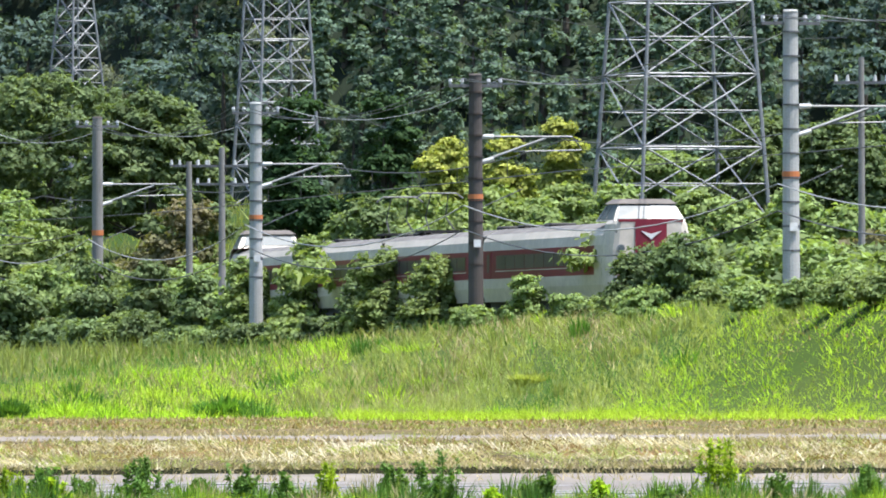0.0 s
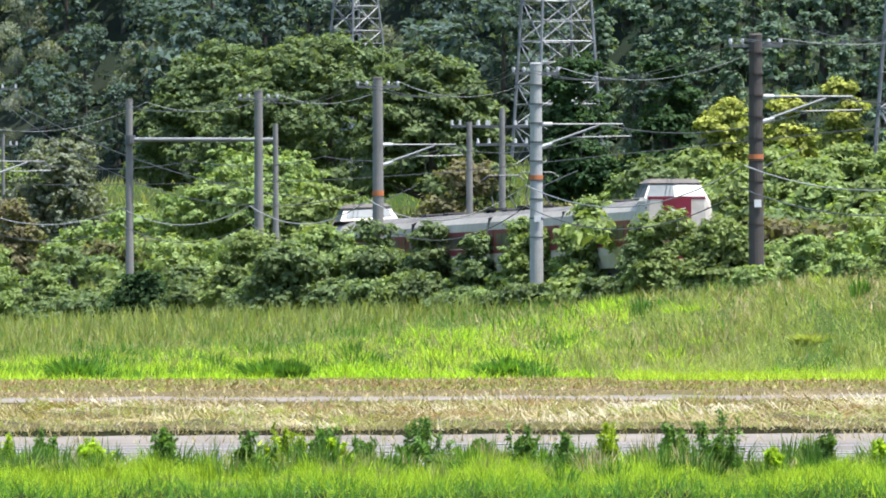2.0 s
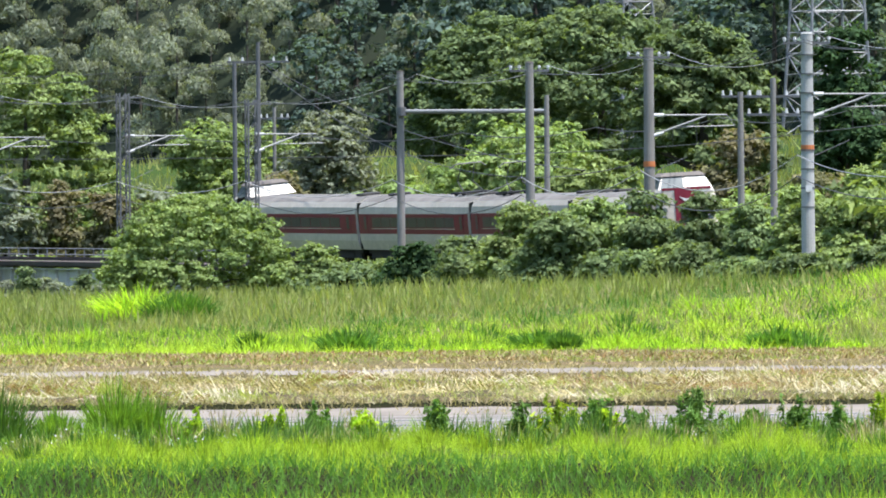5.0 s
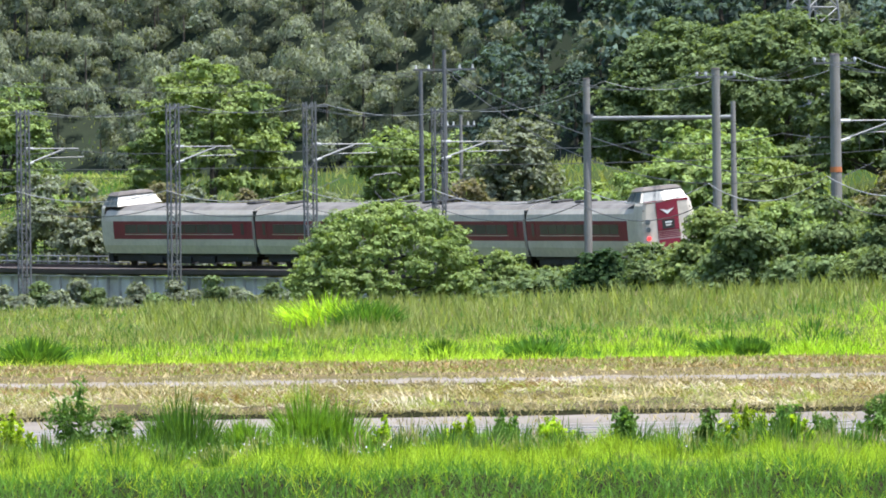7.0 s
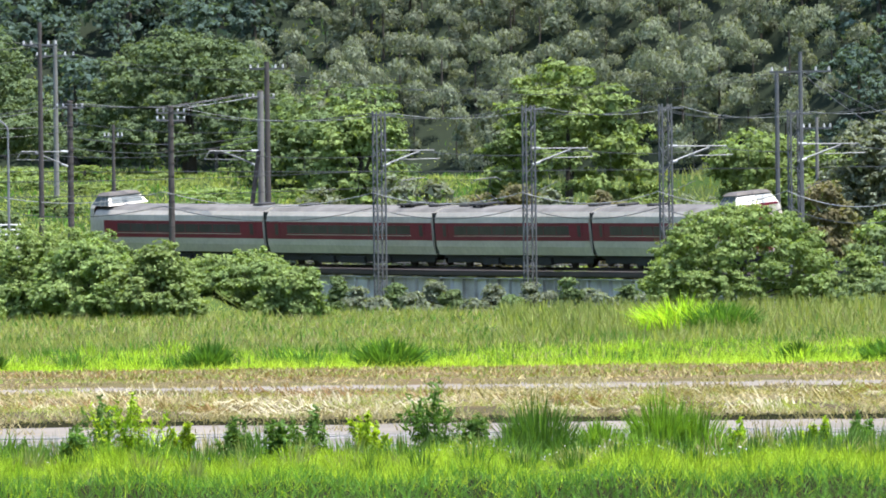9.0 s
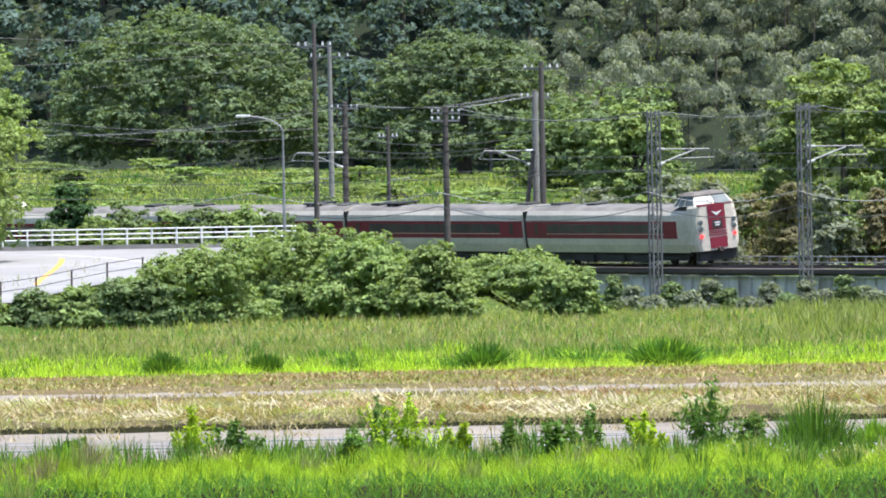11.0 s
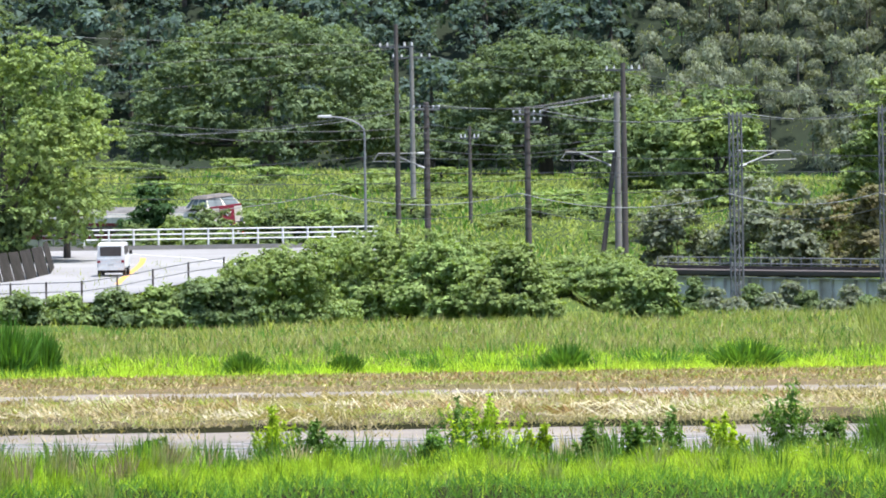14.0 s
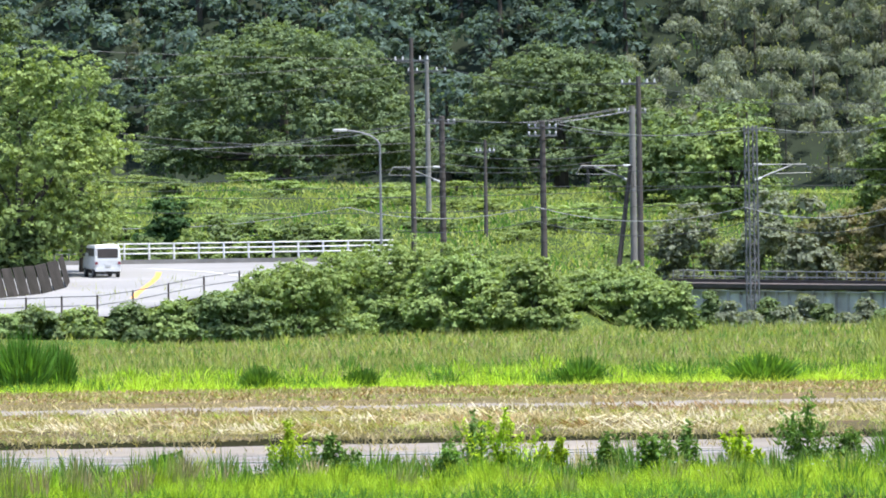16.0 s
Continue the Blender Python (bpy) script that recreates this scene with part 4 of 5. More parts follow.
def guard_fence():
    """White pipe fence on the far kerb."""
    z0 = float(road_z(ROAD_FAR)) + 0.25
    r = ROAD_FAR + 0.25
    o = place(-2420, r, z=z0)
    th = thing("guard_fence", o, "white steel guard fence with three rails", "fence")
    u = -2420.0
    while u < -1900:
        a = place(u, r, z=z0) - o
        part("post", tube(bmesh.new(), a, a + Vector((0, 0, 0.95)), 0.06, n=8), M["white"], th)
        b = place(min(u + 44, -1900), r, z=z0) - o
        for z in (0.9, 0.62, 0.34):
            part("fence_rail", tube(bmesh.new(), a + Vector((0, 0, z)), b + Vector((0, 0, z)), 0.045, n=6), M["white"], th)
        u += 44
    low = thing("low_fence", place(-2500, r, z=z0), "low grey pipe fence beyond the white guard fence", "fence")
    ol = low.matrix_world.translation.copy()
    for u in (-2500, -2474, -2448):
        a, b = place(u, r, z=z0) - ol, place(u + 26, r, z=z0) - ol
        part("post", tube(bmesh.new(), a, a + Vector((0, 0, 0.65)), 0.045, n=6), M["grey_steel"], low)
        for z in (0.6, 0.36):
            part("fence_rail", tube(bmesh.new(), a + Vector((0, 0, z)), b + Vector((0, 0, z)), 0.03, n=5), M["grey_steel"], low)
    th2 = thing("roadside_fence", place(-2600, 552, z=float(road_z(552))), "thin rusty fence along the road's lower edge", "fence")
    o = th2.matrix_world.translation.copy()
    us = [-2740 + 63 * k for k in range(10)]
    P = []
    for u in us:
        e = float(road_edge(u)) + 0.5
        P.append(place(u, e, z=float(road_z(e)) - 0.02) - o)
    for a in P:
        part("post", tube(bmesh.new(), a - Vector((0, 0, .3)), a + Vector((0, 0, 1.05)), 0.05, n=6), M["rust"], th2)
    for a, b in zip(P[:-1], P[1:]):
        for z in (1.0, 0.55):
            part("fence_rail", tube(bmesh.new(), a + Vector((0, 0, z)), b + Vector((0, 0, z)), 0.025, n=5), M["grey_steel"], th2)


guard_fence()


def retaining_wall():
    """A leaning wall of concrete slabs at the inside of the bend."""
    th = thing("retaining_wall", place(-2560, 592, z=float(road_z(592))), "leaning retaining wall of ribbed concrete slabs with the overhang's shade in their colour", "wall")
    o = th.matrix_world.translation.copy()
    pts = [(-2760, 578), (-2600, 583), (-2520, 590), (-2478, 600), (-2470, 612)]
    for (u0, r0), (u1, r1) in zip(pts[:-1], pts[1:]):
        k = max(1, int((u1 - u0) / 18))
        for i in range(k):
            ua, ub = u0 + (u1 - u0) * i / k, u0 + (u1 - u0) * (i + 0.88) / k
            ra, rb = r0 + (r1 - r0) * i / k, r0 + (r1 - r0) * (i + 0.88) / k
            bm = bmesh.new()
            A, B = place(ua, ra, z=float(road_z(ra)) - 0.2) - o, place(ub, rb, z=float(road_z(rb)) - 0.2) - o
            back = Vector((-0.55, 0.7, 1.7))
            deep = Vector((-0.1, 0.4, 0))
            v = [bm.verts.new(q) for q in (A, B, B + back, A + back, A + deep, B + deep, B + back + deep, A + back + deep)]
            for f in ((0, 1, 2, 3), (7, 6, 5, 4), (0, 4, 5, 1), (3, 2, 6, 7), (0, 3, 7, 4), (1, 5, 6, 2)):
                bm.faces.new([v[q] for q in f])
            part("slab", bm, M["shaded_concrete"], th)


retaining_wall()


def street_lamp():
    u, r = -1921, ROAD_FAR - 2
    z0 = float(road_z(r))
    th = thing("street_lamp", place(u, r, z=z0), "tall grey street lamp with a curved arm", "street lamp")
    h = place(u, r, v=345).z - z0
    part("column", tube(bmesh.new(), (0, 0, -0.3), (0, 0, h), 0.09, 0.06, n=10), M["steel"], th)
    arm = [(0, 0, h)] + [(-2.3 * (1 - math.cos(a)) * 0.95, 0, h + 0.95 * math.sin(a)) for a in np.linspace(0.2, 1.45, 7)]
    part("arm", sweep(bmesh.new(), arm, 0.05, 8), M["steel"], th)
    e = Vector(arm[-1])
    bm = box(bmesh.new(), e.x - 0.75, e.x + 0.05, -0.12, 0.12, e.z - 0.06, e.z + 0.1)
    bmesh.ops.bevel(bm, geom=bm.edges[:], offset=0.04, affect="EDGES")
    part("lamp_head", bm, M["porcelain"], th)


street_lamp()


def cabinet():
    u, r = -1756, near_line(-1756, 6)
    p = place(u, r)
    z0 = gz(p.x, p.y)
    th = thing("relay_cabinet", (p.x, p.y, z0), "white metal relay cabinet beside the railway", "cabinet")
    bm = box(bmesh.new(), -0.35, 0.35, -0.25, 0.25, 0.9, 1.9)
    bmesh.ops.bevel(bm, geom=bm.edges[:], offset=0.03, affect="EDGES")
    body = part("body", bm, M["white"], th)
    part("door", box(bmesh.new(), -0.3, 0.3, -0.275, -0.25, 0.95, 1.85), M["porcelain"], th)
    part("stand", box(bmesh.new(), -0.3, 0.3, -0.2, 0.2, -0.3, 0.9), M["concrete"], th)
    for du, db, h, ln in ((-1888, -2, 1.4, .1), (-1837, 8, 1.5, -.1), (-1694, 2, 0.8, .1), (-1500, 2, 2.0, .25), (-1412, 6, 1.1, -.05)):
        p = place(du, near_line(du, db))
        st = thing("stake", (p.x, p.y, gz(p.x, p.y)), "short black wooden stake in the weeds", "stake", "trackside stakes")
        part("shaft", tube(bmesh.new(), (0, 0, -0.3), (ln, 0, h), 0.13, 0.12, n=8), M["black"], st)


cabinet()


# ---- van ----
def van():
    """A small white van; x runs forwards."""
    th = thing("van", (0, 0, 0), "small white boxy van driving up the road", "van")
    side = [(-1.68, 0.42), (-1.70, 0.95), (-1.62, 1.66), (-1.50, 1.76), (0.75, 1.76), (0.95, 1.70), (1.45, 1.05), (1.66, 0.92), (1.69, 0.42)]
    bm = bmesh.new()
    rows_ = []
    for y, ins in ((-0.735, 0.0), (0.735, 0.0)):
        rows_.append([bm.verts.new((x, y * (0.92 if z > 1.2 else 1.0), z)) for x, z in side])
    n = len(side)
    for i in range(n):
        bm.faces.new((rows_[0][i], rows_[0][(i + 1) % n], rows_[1][(i + 1) % n], rows_[1][i]))
    bm.faces.new(rows_[0][::-1])
    bm.faces.new(rows_[1])
    bmesh.ops.recalc_face_normals(bm, faces=bm.faces[:])
    bmesh.ops.bevel(bm, geom=[e for e in bm.edges if abs(e.verts[0].co.y - e.verts[1].co.y) < 0.2], offset=0.05, segments=2, affect="EDGES")
    body = part("body", bm, M["white"], th)
    part("rear_window", box(bmesh.new(), -1.70, -1.64, -0.56, 0.56, 1.08, 1.58), M["glass"], th, "dark rear window")
    part("windscreen", box(bmesh.new(), 1.18, 1.30, -0.55, 0.55, 1.12, 1.5), M["glass"], th)
    for y in (-1, 1):
        for x0, x1 in ((-1.4, -0.55), (-0.45, 0.25), (0.35, 0.95)):
            part("side_window", box(bmesh.new(), x0, x1, min(y * 0.68, y * 0.715), max(y * 0.68, y * 0.715), 1.15, 1.58), M["glass"], th)
        for x in (-1.08, 1.12):
            w = part("wheel", tube(bmesh.new(), (x, y * 0.58, 0.27), (x, y * 0.735, 0.27), 0.27, n=18), M["tyre"], th)
            part("rim", tube(bmesh.new(), (x, y * 0.735, 0.27), (x, y * 0.745, 0.27), 0.16, n=14), M["steel"], w)
        part("tail_light", box(bmesh.new(), -1.72, -1.68, min(y * 0.56, y * 0.70), max(y * 0.56, y * 0.70), 0.72, 0.86), M["crimson"], th, "red tail light")
        part("mirror", box(bmesh.new(), 1.0, 1.1, min(y * 0.74, y * 0.9), max(y * 0.74, y * 0.9), 1.12, 1.3), M["black"], th)
    part("bumper", box(bmesh.new(), -1.74, -1.66, -0.7, 0.7, 0.34, 0.52), M["white"], th)
    part("plate", box(bmesh.new(), -1.735, -1.705, -0.16, 0.16, 0.56, 0.68), M["porcelain"], th)
    part("underside", box(bmesh.new(), -1.6, 1.6, -0.62, 0.62, 0.2, 0.43), M["black"], th)
    return th


VAN = van()
# seconds, bearing, range, heading (degrees to the right of straight away)
VAN_ROWS = [(0, -2980, 480, 30), (9, -2800, 520, 30), (12.0, -2548, 566, 28), (12.3, -2517, 570, 24), (12.7, -2462, 575, 18), (13.0, -2428, 579, 14), (13.3, -2402, 583, 11),
            (13.6, -2381, 588, 8), (14.0, -2368, 595, 5), (14.5, -2361, 601, 0), (14.9, -2366, 606, -2), (15.5, -2385, 613, -7), (16.0, -2416, 619, -11)]


def van_pose(u, r, turn):
    p = place(u, r, z=float(road_z(r)))
    az = (u - 784) / F
    return Matrix.Translation(p) @ Matrix.Rotation(math.pi / 2 - az - radians(turn), 4, "Z") @ Matrix.Rotation(-0.033 * math.cos(radians(turn)), 4, "Y")


# ---- trees ----
def sphere_points(n, g):
    p = g.normal(size=(n, 3))
    return p / np.linalg.norm(p, axis=1)[:, None]


def leaf_quads(c, nrm, size, g, droop=0.0, long=1.5):
    """Leaf faces at c, facing about nrm."""
    n = len(c)
    nrm = nrm + g.normal(0, 0.42, (n, 3))
    nrm[:, 2] += 0.3
    nrm /= np.linalg.norm(nrm, axis=1)[:, None]
    t = g.normal(size=(n, 3))
    t -= nrm * (t * nrm).sum(1)[:, None]
    t[:, 2] -= droop
    t /= np.linalg.norm(t, axis=1)[:, None]
    b = np.cross(nrm, t)
    s = (size * g.uniform(0.6, 1.35, n))[:, None]
    return np.stack([c - t * s * long * 0.5 + b * s * 0.62, c - t * s * long * 0.5 - b * s * 0.62, c + t * s * long * 0.62], 1)


def crown(blobs, leaves, size, seed, droop=0.0, long=1.5, clump=0.32):
    """Leaves in small flat sprays over the outside of the blobs (x, y, z, rx, ry, rz), with larger dim ones within."""
    g = np.random.default_rng(seed)
    B = np.array(blobs, float)
    area = B[:, 3] * B[:, 4] + B[:, 3] * B[:, 5] + B[:, 4] * B[:, 5]
    per = 26
    nc = np.maximum(8, (leaves * area / area.sum() / per).astype(int))
    b = np.repeat(B, nc, axis=0)
    n = len(b)
    d = sphere_points(n, g)
    low = d[:, 2] < -0.35
    d[low, 2] *= -0.6
    c = b[:, :3] + d * b[:, 3:] * (g.uniform(0.45, 1.06, (n, 1)) ** 0.45)
    cr = size * 2.6 * g.uniform(0.55, 1.5, (n, 1)) * np.array([[1, 1, 0.5]])
    q = sphere_points(n * per, g)
    pos = np.repeat(c, per, 0) + q * np.repeat(cr, per, 0) * (g.uniform(0.1, 1.0, (n * per, 1)) ** 0.5)
    nrm = q * 0.5 + np.repeat(d, per, 0) * 0.35
    nrm[:, 2] += 0.35
    out = [leaf_quads(pos, nrm, size, g, droop, long)]
    m = max(20, int(leaves * 0.10))
    k = g.integers(0, len(B), m)
    e = sphere_points(m, g)
    out.append(leaf_quads(B[k, :3] + e * B[k, 3:] * 0.62, e, size * 1.7, g, droop, long))
    return np.concatenate(out)


def limbs(bm, base, tips, r, seed):
    g = np.random.default_rng(seed)
    base = Vector(base)
    for tip in tips:
        tip = Vector(tip)
        a, ra = base.copy(), r
        for k in (0.35, 0.7, 1.0):
            b = base.lerp(tip, k) + Vector(g.normal(0, 0.04, 3)) * (tip - base).length
            b.z += (tip - base).length * 0.05 * (1 - k)
            tube(bm, a, b, ra, ra * 0.62, n=6, cap=False)
            a, ra = b, ra * 0.62
    return bm


def tree(name, u, r, top, wide, mat, leaves=5000, leaf=0.3, seed=1, trunk=0.25, blobs=7, low=0.25, label="", droop=0.0, long=1.5,
         group="", foot=None, clump=0.3, deep=0.8):
    """A tree at bearing u and range r whose top rises to top and whose crown is wide metres across."""
    g = np.random.default_rng(seed)
    p = place(u, r)
    z0 = gz(p.x, p.y) if foot is None else foot
    h = max(place(u, r, v=top).z - z0, 0.9)
    th = thing(name, (p.x, p.y, z0 - 0.05), label, "tree" if trunk > 0.06 else "bush", group)
    c0 = h * low
    bl = []
    for i in range(blobs):
        k = i / max(1, blobs - 1)
        a = g.uniform(0, 2 * math.pi)
        zz = c0 + (h - c0) * (0.22 + 0.56 * g.uniform())
        rr = wide * 0.5 * (1 - 0.75 * abs((zz - c0) / (h - c0) - 0.4)) * g.uniform(0.45, 0.72)
        s = wide * g.uniform(0.17, 0.27)
        bl.append((rr * math.cos(a), rr * math.sin(a) * deep, zz, s, s * deep, min(s * 0.85, (h - c0) * 0.33)))
    bl.append((0, 0, h - min(wide * 0.22, (h - c0) * 0.4), wide * 0.26, wide * 0.26 * deep, min(wide * 0.22, (h - c0) * 0.4)))
    bl.append((0, 0, c0 + (h - c0) * 0.42, wide * 0.36, wide * 0.36 * deep, (h - c0) * 0.38))
    if any(k in label for k in ("dome", "broad", "full", "spreading")):
        bl = [(0, 0, h * 0.5, wide * 0.4, wide * 0.4 * deep, h * 0.4)]
        for i in range(34):
            a, e = 2.4 * i, math.asin((i + 0.5) / 34)
            s = wide * g.uniform(0.085, 0.135)
            bl.append((math.cos(a) * math.cos(e) * (wide * 0.5 - s), math.sin(a) * math.cos(e) * (wide * 0.5 - s) * deep,
                       h * (low + 0.1) + (h * (0.9 - low) - s * 0.5) * math.sin(e), s, s * deep, s * 0.6))
    if low < 0.06:
        for i in range(7):
            a = 2 * math.pi * i / 7 + g.uniform(0, 0.5)
            s = wide * g.uniform(0.14, 0.2)
            bl.append((math.cos(a) * wide * 0.36, math.sin(a) * wide * 0.36 * deep, h * g.uniform(0.12, 0.26), s, s * deep, h * 0.2))
    quads("crown", crown(bl, int(leaves * 1.95), leaf * 0.37, seed, droop, long, clump), M[mat], th, 3)
    bm = limbs(bmesh.new(), (0, 0, h * 0.16), [(b[0] * 0.8, b[1] * 0.8, b[2]) for b in bl[:6]], trunk * 0.6, seed)
    tube(bm, (0, 0, -0.6), (0, 0, h * 0.2), trunk * 1.25, trunk * 0.8, n=9)
    tube(bm, (0, 0, h * 0.19), (0, 0, h * 0.75), trunk * 0.8, trunk * 0.2, n=7)
    part("trunk", bm, M["bark"], th)
    return th


# bushes between the meadow and the line: bearing, distance before the line, top, width, surface, leaves, leaf size
BUSHES = [
    (60, -26, 474, 200, "leaf_light", 5000, .34), (-50, -24, 480, 170, "leaf_light", 5000, .34), (170, -20, 455, 150, "leaf", 4000, .34),
    (-150, -25, 545, 150, "leaf", 4500, .34), (20, -34, 500, 200, "leaf", 4500, .34), (270, -14, 465, 130, "leaf", 3500, .32),
    (350, -14, 480, 120, "leaf", 3500, .32), (430, -13, 455, 120, "leaf_light", 4000, .30), (555, -11, 412, 165, "leaf_light", 7000, .26),
    (690, -11, 440, 150, "leaf_light", 6000, .26), (775, -11, 448, 140, "leaf_light", 6000, .26), (640, -14, 480, 120, "leaf", 4000, .26),
    (745, -15, 530, 110, "leaf", 3500, .24), (930, -12, 478, 75, "leaf_light", 2500, .22), (1150, -13, 425, 170, "leaf", 7000, .24),
    (1215, -13, 405, 160, "leaf", 7000, .24), (1120, -16, 545, 130, "leaf_light", 3500, .22), (-330, -34, 590, 260, "leaf", 5000, .34),
    (455, -14, 472, 110, "leaf_light", 3500, .28), (842, -14, 540, 110, "leaf_light", 2600, .24), (1400, -13, 500, 130, "leaf_light", 3200, .24),
    (173, -15, 500, 130, "leaf", 3500, .3), (1060, -14, 560, 120, "leaf_light", 2600, .22), (-250, -32, 560, 150, "leaf_dark", 4000, .34), (1440, -14, 545, 120, "leaf_light", 3000, .22), (1330, -14, 560, 110, "leaf_light", 2600, .22),
]
for i, (u, back, top, w) in enumerate([(1140, -20, 530, 100), (1340, -20, 520, 100), (1500, -20, 508, 110), (1560, -20, 500, 120), (840, -20, 550, 70), (1000, -18, 540, 70), (1240, -18, 528, 80),
                                       (1430, -20, 510, 110), (1640, -20, 500, 130)]):
    BUSHES.append((u, back, top, w, "leaf_light", 2000, .2))
for i, u in enumerate(range(-420, 620, 52)):
    BUSHES.append((u + (i * 31) % 23, -24 - (i * 5) % 9 + max(0, (u - 100) // 60), 556 + (i * 37) % 40, 110 + (i * 17) % 50, "leaf" if i % 3 else "leaf_light", 3200, .3))
for i, (u, back, top, w, mat, nl, lf) in enumerate(BUSHES):
    r = near_line(u, back)
    tree("bush", u, r, top, m_wide(w, r), mat, nl, lf, 100 + i, trunk=0.06, blobs=6, low=0.02, label="leafy green bush on the railway embankment",
         group="embankment bushes")
TREES = [
    # in front of the bridge and road
    ("tree", -625, -32, 467, 380, "leaf_light", 20000, .26, .16, 9, .02, "spreading green tree beside the girder bridge"),
    ("bush", -1850, -92, 500, 330, "leaf_light", 20000, .25, .06, 8, .02, "dense light green bush beside the road"),
    ("bush", -2070, -118, 548, 280, "leaf_light", 14000, .26, .06, 8, .02, "dense green bush beside the road"),
    ("bush", -1560, -30, 560, 300, "leaf_light", 10000, .32, .06, 8, .02, "pale green shrub at the bridge end"),
    ("bush", -1480, -18, 545, 150, "leaf_light", 5000, .32, .06, 6, .05, "pale green shrub at the bridge end"),
    # behind the line
    ("tree", 90, 120, 130, 560, "leaf", 28000, .4, .4, 11, .1, "broad round green tree behind the railway"),
    ("tree", -90, 130, 150, 380, "leaf", 18000, .4, .4, 9, .1, "broad round green tree behind the railway"),
    ("tree", 270, 125, 165, 300, "leaf", 10000, .5, .4, 9, .1, "broad round green tree behind the railway"),
    ("tree", -60, 40, 320, 330, "leaf_light", 9000, .4, .2, 8, .1, "pale green tree behind the overhead wires"),
    ("tree", 60, 36, 400, 250, "leaf_light", 7000, .4, .2, 8, .1, "pale green tree behind the overhead wires"),
    ("tree", 530, 150, 165, 150, "leaf_dark", 7000, .45, .3, 7, .02, "dark upright evergreen tree"),
    ("tree", 680, 150, 163, 140, "leaf_dark", 7000, .45, .3, 7, .02, "dark upright evergreen tree"),
    ("tree", 330, 60, 350, 190, "brownleaf", 4000, .4, .15, 7, .05, "brownish shrub behind the railway"),
    ("bamboo_clump", 790, 130, 245, 110, "yellow", 6500, .38, .1, 6, .05, "yellow-green bamboo clump on the slope"),
    ("bamboo_clump", 900, 135, 235, 110, "yellow", 6500, .38, .1, 6, .05, "yellow-green bamboo clump on the slope"),
    ("bamboo_clump", 990, 140, 205, 90, "yellow", 6000, .38, .1, 6, .05, "yellow-green bamboo clump on the slope"),
    ("bush", 880, 70, 330, 260, "leaf_light", 9000, .4, .06, 8, .0, "light green scrub on the slope"),
    ("bush", 660, 60, 345, 200, "leaf", 6000, .4, .06, 8, .0, "green scrub behind the railway"),
    ("tree", 1180, 240, 260, 200, "leaf_light", 7000, .4, .2, 8, .05, "light green tree under the pylon"),
    ("tree", 1350, 230, 190, 220, "leaf", 9000, .4, .2, 8, .05, "green tree beside the pylon"),
    ("tree", 1500, 200, 185, 240, "leaf", 9000, .4, .2, 8, .05, "green tree beside the railway"),
    ("tree", -560, 60, 345, 330, "leaf_light", 10000, .4, .25, 9, .1, "airy light green tree behind the bridge"),
    ("tree", -380, 70, 305, 220, "bamboo", 6000, .4, .2, 8, .05, "greyish green tree behind the bridge"),
    ("tree", -930, 70, 215, 365, "leaf_light", 17000, .42, .35, 10, .05, "tall full light green tree behind the bridge"),
    ("tree", -1300, 120, 290, 180, "leaf_light", 6000, .42, .3, 8, .05, "bright green tree before the hill"),
    ("bush", -1230, 30, 420, 190, "bamboo", 6000, .36, .06, 8, .0, "yellowish bamboo scrub at the track side"),
    ("bush", -1370, 28, 440, 190, "bamboo", 5000, .36, .06, 8, .0, "yellowish bamboo scrub at the track side"),
    ("bush", -1100, 34, 450, 190, "brownleaf", 5000, .36, .06, 8, .0, "olive scrub at the track side"),
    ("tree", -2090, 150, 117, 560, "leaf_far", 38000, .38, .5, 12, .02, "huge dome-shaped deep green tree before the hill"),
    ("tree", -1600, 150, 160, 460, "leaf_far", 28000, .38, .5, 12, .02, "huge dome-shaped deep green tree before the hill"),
    ("tree", -1370, 140, 255, 330, "leaf", 9000, .45, .3, 9, .05, "bright green tree before the hill"),
    ("tree", -2560, -70, 150, 400, "leaf_light", 16000, .34, .35, 10, .02, "leafy green roadside tree"),
    ("tree", -2610, -60, 88, 260, "leaf", 14000, .34, .35, 10, .02, "tall leafy green roadside tree"),
    ("bush", -2575, -72, 470, 150, "leaf", 7000, .34, .06, 8, .0, "dark leafy growth over the retaining wall"),
    ("tree", -2450, -58, 262, 170, "leaf_light", 9000, .34, .2, 9, .5, "leafy green roadside tree"),
    ("bush", -2300, -14, 425, 130, "leaf_dark", 4500, .36, .06, 7, .0, "dark green bush by the line"),
    ("bush", -2200, -12, 465, 150, "leaf", 4000, .36, .06, 7, .0, "green bush by the line"),
]
for i, (u, back, top, w) in enumerate([(740, 90, 330, 190), (1000, 95, 310, 190), (1090, 110, 320, 170), (820, 50, 375, 190), (960, 45, 385, 170), (1060, 50, 372, 170),
                                       (1400, 60, 330, 190), (1300, 70, 350, 190), (1500, 60, 345, 200), (640, 70, 360, 160), (1230, 90, 330, 170)]):
    TREES.append(("bush", u, back, top, w, "leaf_light", 4200, .42, .06, 6, .0, "sunlit light green scrub on the slope"))
for i, (u, back, top, w) in enumerate([(-1020, 24, 432, 150), (-960, 20, 445, 130), (-870, 28, 450, 150), (-1160, 26, 425, 150), (-790, 24, 462, 130), (-700, 30, 455, 150), (-480, 34, 430, 140)]):
    TREES.append(("bush", u, back, top, w, "bamboo" if i % 2 else "brownleaf", 3600, .4, .05, 6, .0, "straggly olive scrub behind the bridge"))
